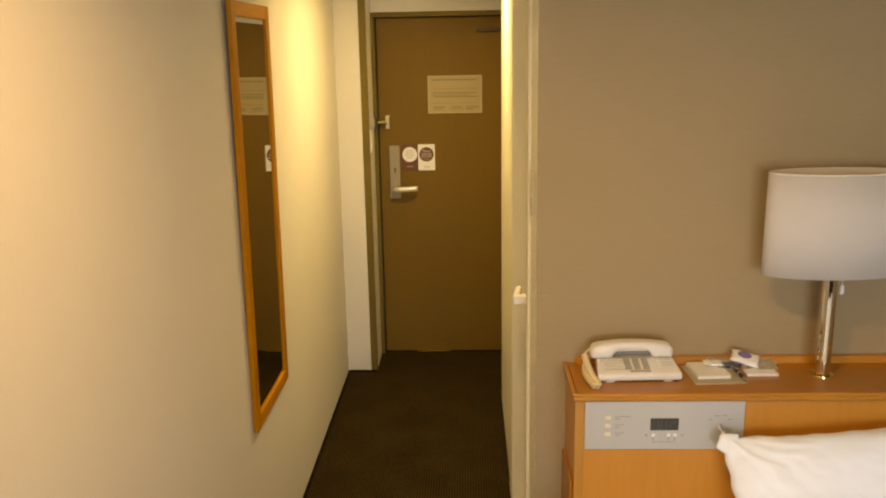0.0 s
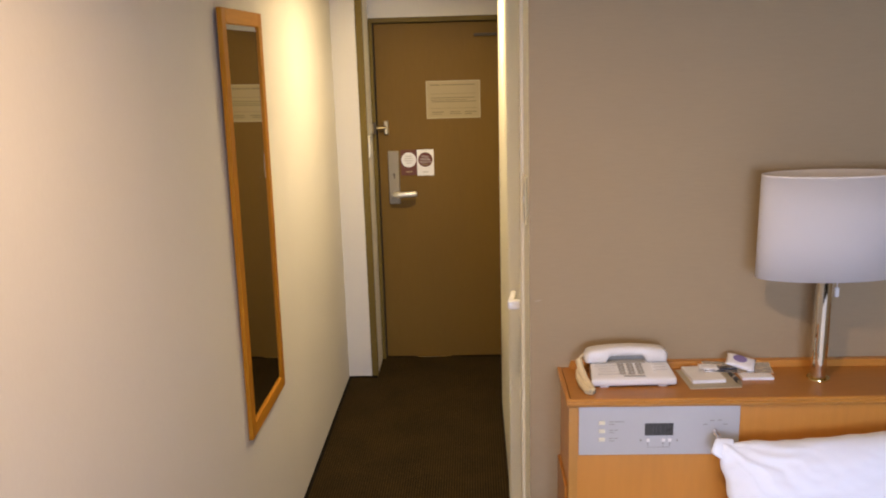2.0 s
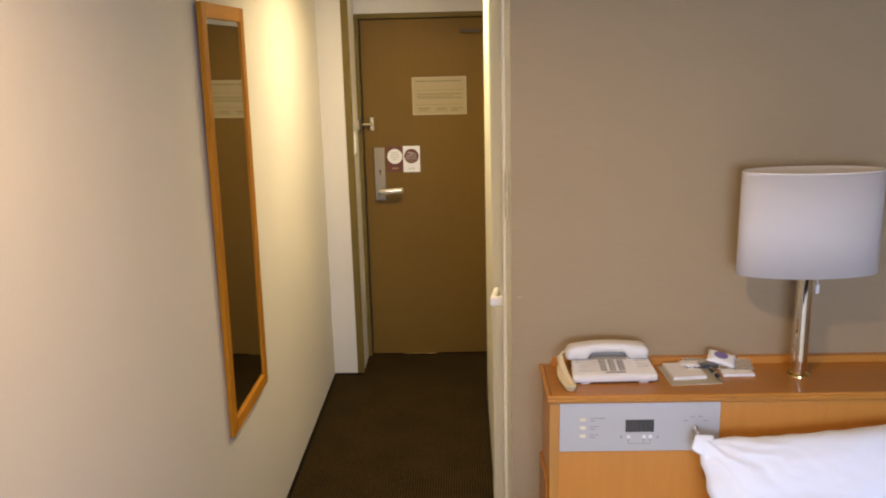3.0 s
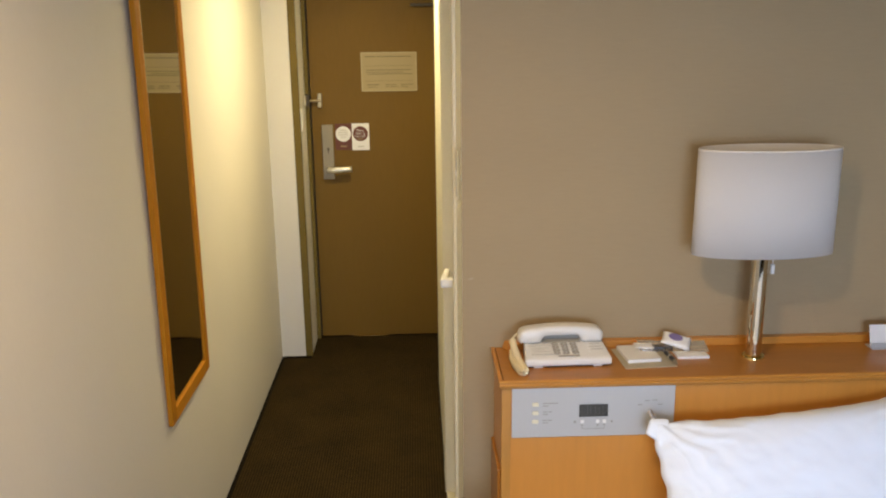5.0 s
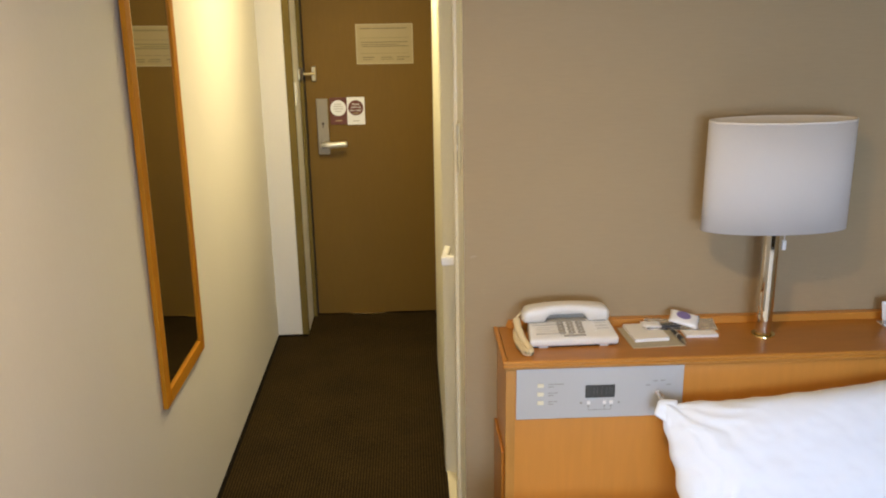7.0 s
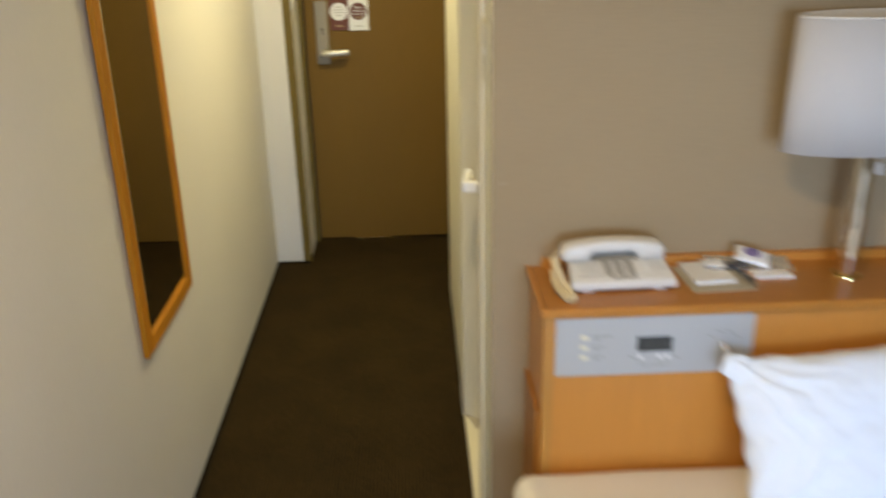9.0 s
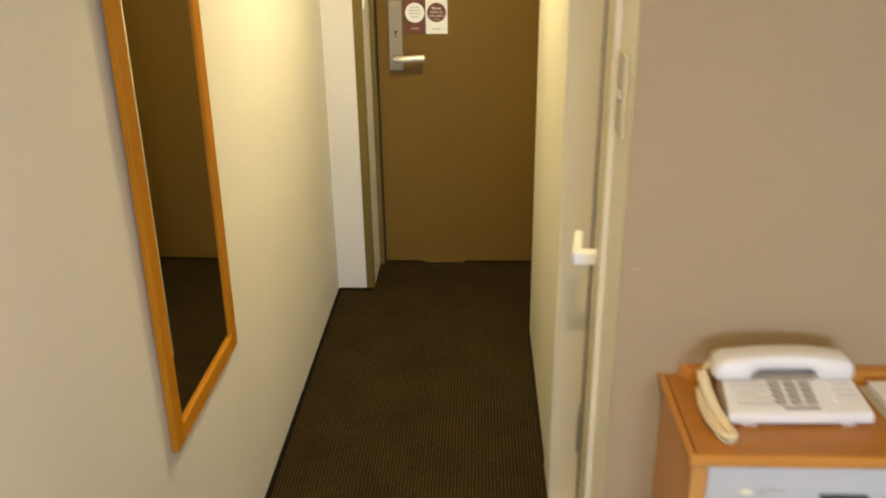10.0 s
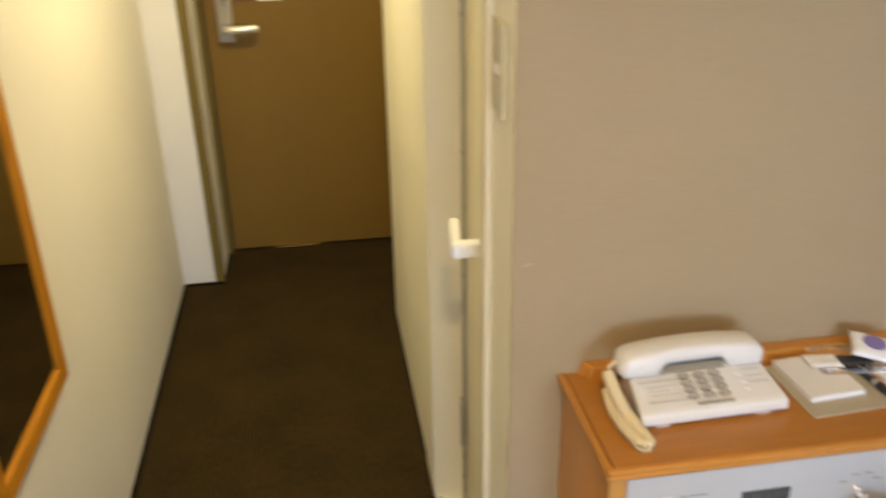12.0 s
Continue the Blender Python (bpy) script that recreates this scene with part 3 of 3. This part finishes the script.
for x in (-0.08, 0.08):
    part("foot", box(x - 0.012, x + 0.012, PF + 0.004, PF + 0.02, 0.0, 0.007, 0.002), M_PHONE, phone)
# near-black plate stands in for the shade beneath the body
part("underside_shade", box(-PW + 0.012, PW - 0.012, PF + 0.006, PB - 0.006, 0.002, 0.007), M_DARK, phone)


def handset():
    bm = bmesh.new()
    rings = []
    n = 33
    for i in range(n):
        u = -1 + 2 * i / (n - 1)
        x = 0.1165 * u - 0.008
        end = max(0.0, (abs(u) - 0.93) / 0.07)
        sc = max(0.25, 1 - end ** 2.6) ** 0.5
        low = 0.046 if abs(u) > 0.50 else 0.046 + 0.020 * min(1, (0.50 - abs(u)) / 0.09)
        high = 0.0835 + 0.0105 * (1 - u * u) - 0.010 * max(0, (abs(u) - 0.8) / 0.2) ** 2
        hw = 0.0265 if abs(u) > 0.50 else 0.0265 - 0.003 * min(1, (0.50 - abs(u)) / 0.15)
        cz, hh = (low + high) / 2, (high - low) / 2
        ring = []
        for k in range(16):
            a = k * math.tau / 16
            c, s = math.cos(a), math.sin(a)
            ring.append(bm.verts.new((x, 0.022 + hw * sc * math.copysign(abs(c) ** 0.55, c), cz + hh * (0.5 + 0.5 * sc) * math.copysign(abs(s) ** 0.5, s))))
        rings.append(ring)
    for a, b in zip(rings, rings[1:]):
        for k in range(16):
            bm.faces.new((a[k], a[(k + 1) % 16], b[(k + 1) % 16], b[k]))
    bm.faces.new(rings[0])
    bm.faces.new(rings[-1])
    return bm


# block closes the gap in the handset's shadow; its grey paints the shade
part("cradle_back", box(-0.062, 0.046, 0.022, 0.043, 0.044, 0.074, 0.004), M_KEY, phone, "cradle back greyed for the shade under the handset")
part("handset", handset(), M_PHONE, phone, smooth=True)
# grey patch paints the shade in the recess on the ivory body
part("cradle_recess", on_slope(-0.060, 0.045, 0.0060, 0.020, 0.0030), M_KEY, phone, "cradle recess greyed for the shade under the handset")
for r in range(4):
    for c in range(3):
        x, y = -0.027 + 0.0250 * c, -0.004 - 0.0132 * r
        key = bmesh.new()
        bmesh.ops.create_cone(key, cap_ends=True, segments=20, radius1=0.0102, radius2=0.0092, depth=0.003)
        for v in key.verts:
            v.co = Vector((x + v.co.x, y + v.co.y * 0.52, slope(y + v.co.y * 0.52) + v.co.z + 0.002))
        k = part("key", key, M_KEY, phone)
        part("digit", on_slope(x - 0.0018, x + 0.0018, y - 0.002, y + 0.002, 0.0048), M_PALEINK, k)
part("long_bar", on_slope(-0.026, 0.032, -0.0600, -0.0555, 0.003, 0.0008), M_KEY, phone, "grey long key")
part("label_card", on_slope(-0.096, -0.036, -0.043, -0.010, 0.0006), M_PALECARD, phone, "pale grey printed card")
for x0, x1, y in ((-0.098, -0.080, 0.004), (-0.078, -0.050, 0.004), (-0.100, -0.036, -0.0065), (-0.09, -0.045, -0.018), (-0.092, -0.058, -0.026), (-0.088, -0.042, -0.034), (-0.096, -0.034, -0.046),
                  (0.068, 0.096, -0.004), (0.066, 0.098, -0.017), (0.068, 0.100, -0.029)):
    part("text_line", on_slope(x0, x1, y - 0.0011, y + 0.0011, 0.0012), M_PALEINK, phone)
for y in (0.004, -0.011, -0.026, -0.040):
    part("side_button", on_slope(0.0585, 0.0650, y - 0.0025, y + 0.0025, 0.002, 0.0006), M_PAPER, phone)


def coil(points, r, turns, wire):
    """A coiled cord wound round a line through points."""
    pts = [Vector(p) for p in points]
    n = turns * 9
    out = []
    for i in range(n + 1):
        t = i / n * (len(pts) - 1)
        k = min(int(t), len(pts) - 2)
        p = pts[k].lerp(pts[k + 1], t - k)
        d = (pts[k + 1] - pts[k]).normalized()
        s = d.cross(Vector((0.1, 0.2, 1))).normalized()
        u = s.cross(d)
        a = i / 9 * math.tau
        out.append(p + r * (math.cos(a) * s + math.sin(a) * u))
    return tube(out, wire, 6)


cord = part("cord", join(coil([(-0.139, 0.018, 0.050), (-0.138, -0.006, 0.038), (-0.131, -0.045, 0.020), (-0.120, -0.098, 0.0108)], 0.0070, 32, 0.0034),
                         coil([(-0.139, 0.012, 0.0230), (-0.143, -0.020, 0.0115), (-0.142, -0.06, 0.0108), (-0.134, -0.100, 0.0108)], 0.0070, 28, 0.0034),
                         coil([(-0.120, -0.098, 0.0108), (-0.122, -0.106, 0.0108), (-0.127, -0.110, 0.0108), (-0.132, -0.107, 0.0108), (-0.134, -0.100, 0.0108)], 0.0070, 8, 0.0034),
                         tube([(-0.115, 0.026, 0.064), (-0.127, 0.026, 0.066), (-0.136, 0.022, 0.059), (-0.139, 0.018, 0.051)], 0.0030, 8)), M_CORD, phone, "yellowed coiled handset cord", True)

# stationery beside the telephone
mat = tagged(finish(box(-0.0705, 0.0705, -0.071, 0.071, 0, 0.003, 0.001), "desk_mat", M_CARD), "beige card tray under the memo pad", "tray")
mat.matrix_world = pose(0.8535, 2.236, TOPZ, 0, 0, 3.5)
pad = empty("memo_pad", (0.8445, 2.247, TOPZ + 0.003), "white blank memo pad on the beige card", "memo pad")
pad.rotation_euler = (0, 0, radians(4))
part("sheets", box(-0.046, 0.046, -0.048, 0.060, 0.0, 0.0085, 0.0006), M_PAPER, pad)
part("top_sheet", box(-0.0455, 0.0465, -0.0475, 0.0595, 0.0088, 0.0092), M_PAPER, pad)
leaflet = tagged(finish(box(0.945, 1.032, 2.222, 2.300, TOPZ, TOPZ + 0.008, 0.001), "note_block", M_PAPER), "small pale note block on the shelf", "note block")
pen = empty("ballpoint_pen", (0.922, 2.216, TOPZ + 0.0105), "black ballpoint pen lying on the stationery", "pen")
pen.rotation_euler = (0, 0, radians(95))
part("barrel", rod((-0.028, 0, 0), (0.050, 0, 0.001), 0.0064, 16, 0.0052), M_BLACK, pen)
part("tip", rod((-0.046, 0, -0.001), (-0.030, 0, 0), 0.0022, 16, 0.0064), M_STEEL, pen, "silver tip")
part("ring", rod((-0.002, 0, 0), (0.003, 0, 0), 0.0068, 16), M_NICKEL, pen)
part("clip", box(0.012, 0.046, -0.0015, 0.0015, 0.006, 0.0078), M_STEEL, pen)


def crumpled(w, d, h, seed, nx=14, ny=10):
    bm = bmesh.new()
    noise_at = Vector((seed * 3.1, seed * 1.7, 0))
    sides = []
    for s in (0, 1):
        g = [[bm.verts.new((w * (i / nx - 0.5), d * (j / ny - 0.5), (s * 2 - 1) * h * min(1, 3 * min(i, nx - i) / nx) * min(1, 3 * min(j, ny - j) / ny)
                            + 0.3 * h * noise.noise(Vector((i * 0.6, j * 0.6, s * 9)) + noise_at))) for j in range(ny + 1)] for i in range(nx + 1)]
        for i in range(nx):
            for j in range(ny):
                bm.faces.new((g[i][j], g[i + 1][j], g[i + 1][j + 1], g[i][j + 1]))
    bmesh.ops.remove_doubles(bm, verts=bm.verts[:], dist=1e-5)
    return bm


pouch = empty("amenity_pouch", (0.942, 2.268, TOPZ + 0.022), "clear plastic amenity pouch lying over the memo pads", "pouch")
pouch.rotation_euler = (radians(2), radians(-1), radians(-8))
film = part("film", crumpled(0.185, 0.080, 0.0045, 2), M_FILM, pouch, "crinkled clear film")
film.visible_shadow = False
part("comb", box(-0.056, 0.000, -0.012, 0.010, -0.003, 0.002, 0.001), M_BLACK, pouch, "dark folded comb")
soap = empty("wrapped_soap", (0.955, 2.278, TOPZ + 0.034), "white wrapped packet with a purple oval print", "packet")
soap.rotation_euler = (radians(17), radians(10), radians(-20))


def packet_mesh(w, d, h, n=12):
    """A flat wrapped packet: plump in the middle, pinched and uneven along its seams."""
    bm = bmesh.new()
    for s in (1, -1):
        g = []
        for i in range(n + 1):
            for j in range(n + 1):
                u, v = 2 * i / n - 1, 2 * j / n - 1
                fat = (1 - u ** 4) ** 0.5 * (1 - v ** 4) ** 0.5
                edge = max(abs(u), abs(v)) == 1
                wave = 0.0015 * noise.noise(Vector((u * 3, v * 3, 1)))
                g.append(bm.verts.new((u * w / 2 * (1 - 0.05 * (1 - v * v)), v * d / 2 * (1 - 0.07 * (1 - u * u)), wave + (0 if edge else s * h / 2 * fat + 0.0008 * noise.noise(Vector((u * 6, v * 6, s)))))))
        for i in range(n):
            for j in range(n):
                k = i * (n + 1) + j
                bm.faces.new((g[k], g[k + n + 1], g[k + n + 2], g[k + 1]))
    bmesh.ops.remove_doubles(bm, verts=bm.verts[:], dist=1e-5)
    return bm


part("tag", packet_mesh(0.056, 0.038, 0.006, 8), M_PAPER, pouch, "white folded paper tag").location = (-0.078, -0.004, 0.001)
part("wrapper", packet_mesh(0.080, 0.056, 0.014), M_PAPER, soap, smooth=True)
oval = rod((-0.003, 0.004, 0.0055), (-0.003, 0.004, 0.0079), 0.019, 32)
for v in oval.verts:
    v.co.y = 0.004 + (v.co.y - 0.004) * 0.8
part("oval_print", oval, M_PURPLE, soap, "purple oval print")

# bedside lamp
lamp = empty("table_lamp", (1.155, 2.232, TOPZ), "unlit table lamp, white oval shade on a chrome and brass stem", "lamp")
part("base", rod((0, 0, 0), (0, 0, 0.004), 0.031, 40, 0.030), M_BRASS, lamp, "round brass base")
part("stem", rod((0, 0, 0.005), (0, 0, 0.335), 0.0205, 40), M_CHROME, lamp, "polished chrome stem")
part("brass_collar", rod((0, 0, 0.005), (0, 0, 0.010), 0.0225, 40), M_BRASS, lamp)


def oval_shade(a, b, z0, z1, t, n=72):
    bm = bmesh.new()
    rings = [[bm.verts.new((p * math.cos(k * math.tau / n), q * math.sin(k * math.tau / n), z)) for k in range(n)] for p, q, z in
             ((a, b, z0), (a - 0.001, b, (z0 + z1) / 2), (a - 0.002, b, z1), (a - 0.002 - t, b - t, z1), (a - t, b - t, z0))]
    for r0, r1 in zip(rings, rings[1:] + rings[:1]):
        for k in range(n):
            bm.faces.new((r0[k], r0[(k + 1) % n], r1[(k + 1) % n], r1[k]))
    return bm


sh = part("shade", oval_shade(0.1885, 0.072, 0.294, 0.573, 0.0015), M_SHADE, lamp, "white fabric drum shade", True)
part("lining", oval_shade(0.1865, 0.0702, 0.295, 0.572, 0.001), M_SHADE_LINE, sh, smooth=True)
part("rim", oval_shade(0.1872, 0.0728, 0.570, 0.5745, 0.003), M_SHADE_LINE, sh, smooth=True)
part("spider", join(rod((-0.183, 0, 0.42), (0.183, 0, 0.42), 0.002, 8), rod((0, 0, 0.33), (0, 0, 0.43), 0.012, 16)), M_NICKEL, lamp)
part("pull_switch", join(rod((0.031, -0.004, 0.290), (0.031, -0.004, 0.262), 0.0012, 8), box(0.026, 0.036, -0.009, 0.001, 0.236, 0.262, 0.002)), M_PAPER, lamp, "small white pull switch")
outlet = tagged(finish(box(1.205, 1.222, 2.3425, 2.3448, 1.075, 1.092, 0.0005), "wall_sticker", M_TAUPE), "small square sticker on the taupe wall", "sticker")

scuff = tagged(finish(join(box(0.380, 0.390, 2.3440, 2.3448, 1.106, 1.1072), box(0.388, 0.397, 2.3440, 2.3448, 1.1085, 1.1098)), "wall_mark", M_SCUFF), "pale scratch in the taupe wallpaper", "scratch")
sign = empty("shelf_sign", (1.556, 2.268, TOPZ), "small white card in a clear stand on the shelf", "sign")
part("card", profile_x([(0.0, 0.004), (0.002, 0.003), (0.019, 0.063), (0.017, 0.064)], -0.055, 0.055), M_PAPER, sign)
part("stand", join(box(-0.055, 0.055, -0.012, 0.03, 0.0, 0.003, 0.001), profile_x([(-0.006, 0.003), (-0.003, 0.003), (-0.001, 0.016), (-0.004, 0.016)], -0.055, 0.055)), M_SILVER, sign, "clear grey stand")
part("print", join(*[profile_x([(0.002 + 0.282 * z, z), (0.0008 + 0.282 * z, z + 0.0004), (0.0008 + 0.282 * (z + 0.003), z + 0.003), (0.002 + 0.282 * (z + 0.003), z + 0.003)], -0.04, w) for z, w in ((0.051, 0.03), (0.042, 0.02), (0.034, 0.034), (0.025, 0.01))]), M_PALEINK, sign)

# bed
bed = empty("bed", (1.05, 1.1, 0), "single bed with off-white sheet against the headboard", "bed")
BX0, BX1, BY0, BY1 = 0.388, 1.72, 0.10, 2.105


def soft_box(x0, x1, y0, y1, z0, z1, bevel, ripple, seed, n=24):
    bm = box(x0, x1, y0, y1, z0, z1)
    bmesh.ops.bevel(bm, geom=bm.edges[:], offset=bevel, segments=5, profile=0.5, affect="EDGES")
    bmesh.ops.subdivide_edges(bm, edges=[e for e in bm.edges if e.calc_length() > 0.25], cuts=n, use_grid_fill=True)
    for v in bm.verts:
        v.co += Vector((0, 0, 1)) * ripple * noise.noise(v.co * 5 + Vector((seed, 0, 0))) + Vector((1, 1, 0)) * ripple * 0.4 * noise.noise(v.co * 9)
    return bm


rel(part("base", box(BX0 + 0.02, BX1 - 0.02, BY0 + 0.02, 2.10, 0.06, 0.28, 0.01), M_BASEFAB, bed, "brown fabric bed base"))
for x in (BX0 + 0.12, BX1 - 0.12):
    for y in (BY0 + 0.15, 1.95):
        rel(part("leg", rod((x, y, 0), (x, y, 0.06), 0.03, 16), M_BLACK, bed))
rel(part("mattress", soft_box(BX0, BX1, BY0, BY1, 0.28, 0.506, 0.045, 0.006, 2), M_SHEET, bed, "off-white sheeted mattress", True))
duvet = tagged(finish(soft_box(BX0 - 0.02, BX1 + 0.02, BY0 - 0.02, 1.86, 0.40, 0.556, 0.05, 0.012, 7), "duvet", M_LINEN, None, True), "white smooth duvet spread over the bed", "duvet")


def pillow_mesh(w, h, t, nx=120, ny=64):
    """A plump pillow with pulled-out corners and soft wrinkles, lying in x and y."""
    bm = bmesh.new()
    for s in (1, -1):
        g = []
        for i in range(nx + 1):
            row = []
            for j in range(ny + 1):
                u, v = 2 * i / nx - 1, 2 * j / ny - 1
                px = u * w / 2 * (1 - 0.06 * (1 - v * v) * abs(u) ** 3)
                py = v * h / 2 * (1 - 0.12 * (1 - abs(u) ** 2.6) * abs(v) ** 3)
                fat = max(0.0, (1 - u ** 4)) ** 0.55 * max(0.0, (1 - v ** 4)) ** 0.55
                corner = (abs(u) * abs(v)) ** 2
                z = s * t / 2 * fat
                wr = 0.0028 * noise.noise(Vector((u * 2.3 + v * 1.4, v * 4.0 - u * 2, 3 * s))) + 0.0018 * noise.noise(Vector((u * 5, v * 3 + u * 5, 5 * s))) + 0.0006 * noise.noise(Vector((u * 15 + v * 6, v * 8 - u * 4, s)))
                z += wr * (0.35 + fat) * (0 if abs(u) == 1 or abs(v) == 1 else 1) + 0.012 * corner * noise.noise(Vector((u * 9, v * 9, 1)))
                ear = min(1.0, max(0.0, abs(u) - 0.86) / 0.09) * min(1.0, max(0.0, abs(v) - 0.74) / 0.16)
                du, dv = 1 - abs(u), 1 - abs(v)
                far = math.hypot(du * 1.9, dv)
                ang = math.atan2(dv, du * 1.9 + 1e-6) + 0.25 * noise.noise(Vector((u * 3, v * 3, 4)))
                z += s * 0.017 * ((1 - abs(math.sin(4.5 * ang + 0.6 * u))) ** 2.5 - 0.3) * math.exp(-1.3 * far) * min(1, 3.5 * far) * (0 if abs(u) == 1 or abs(v) == 1 else 1)
                for at, deep, wide in ((0.22, 0.0035, 0.035), (0.42, 0.0055, 0.05), (0.66, -0.004, 0.05), (0.86, 0.0045, 0.045), (1.10, 0.004, 0.05), (1.32, -0.003, 0.04)):
                    z += s * deep * math.exp(-((ang - at) / wide) ** 2) * math.exp(-((far - 0.75) / 0.42) ** 2) * min(1, 8 * du) * min(1, 8 * dv)
                neck_side = math.exp(-((dv - 0.30) / 0.10) ** 2) * max(0.0, 1 - du / 0.25)
                neck_top = math.exp(-((du - 0.15) / 0.05) ** 2) * max(0.0, 1 - dv / 0.45)
                blunt = max(0.0, 1 - (du * w + dv * h) / 0.11)
                px += (1 if u > 0 else -1) * (0.006 * ear - 0.006 * neck_side - 0.024 * blunt) + 0.003 * math.sin(17 * v) * abs(u) ** 6
                py -= math.copysign(0.006 * neck_top + 0.024 * blunt, v)
                py += math.copysign(0.014 * ear, v) + 0.004 * noise.noise(Vector((u * 8, v * 3, 7))) * abs(v) ** 4
                z += 0.012 * ear * s
                row.append(bm.verts.new((px, py, z if 0 < i < nx and 0 < j < ny else 0.010 * noise.noise(Vector((u * 5, v * 5, 2))))))
            g.append(row)
        for i in range(nx):
            for j in range(ny):
                bm.faces.new((g[i][j], g[i + 1][j], g[i + 1][j + 1], g[i][j + 1]))
    bmesh.ops.remove_doubles(bm, verts=bm.verts[:], dist=1e-4)
    # the turned-over corner of the case
    ear = box(-0.026, 0.030, -0.026, 0.026, -0.007, 0.007)
    bmesh.ops.subdivide_edges(ear, edges=ear.edges[:], cuts=5, use_grid_fill=True)
    for q in ear.verts:
        q.co.y *= 1 + 9 * q.co.x
        q.co.x += 0.10 * q.co.y
        q.co.z *= 1 + 16 * (q.co.x + 0.026)
        q.co.x *= 0.85
        q.co.z += 0.0035 * math.sin(q.co.y * 120 + 1) - 0.16 * max(0, q.co.x)
    for _ in range(3):
        bmesh.ops.smooth_vert(ear, verts=ear.verts[:], factor=0.5, use_axis_x=True, use_axis_y=True, use_axis_z=True)
    bmesh.ops.rotate(ear, verts=ear.verts[:], cent=(0, 0, 0), matrix=Matrix.Rotation(radians(-22), 3, "Z"))
    bmesh.ops.translate(ear, verts=ear.verts[:], vec=(-w / 2 + 0.023, h / 2 - 0.024, 0.012))
    return join(bm, ear)


pillow = tagged(finish(pillow_mesh(0.75, 0.382, 0.15), "pillow", M_LINEN, None, True), "plump white pillow leaning against the headboard", "pillow")
pillow.matrix_world = pose(1.206, 1.972, 0.674, 60, -5.2, 1)

# ceiling fixtures
dl = empty("downlight", (0.11, 3.68, 2.25), "white recessed corridor downlight, switched on", "lamp")
part("ring", rod((0, 0, 0.0), (0, 0, -0.008), 0.065, 40, 0.060), M_WHITE, dl)
part("diffuser", rod((0, 0, -0.0085), (0, 0, -0.012), 0.045, 32), M_LAMP, dl, "warm glowing diffuser")
cl = empty("ceiling_lamp", (0.16, 1.04, 2.40), "round white room ceiling lamp, switched on", "lamp")
part("housing", rod((0, 0, 0), (0, 0, -0.03), 0.16, 48, 0.15), M_WHITE, cl)
part("diffuser", rod((0, 0, -0.0305), (0, 0, -0.045), 0.14, 48, 0.12), M_LAMP, cl, "warm glowing diffuser")
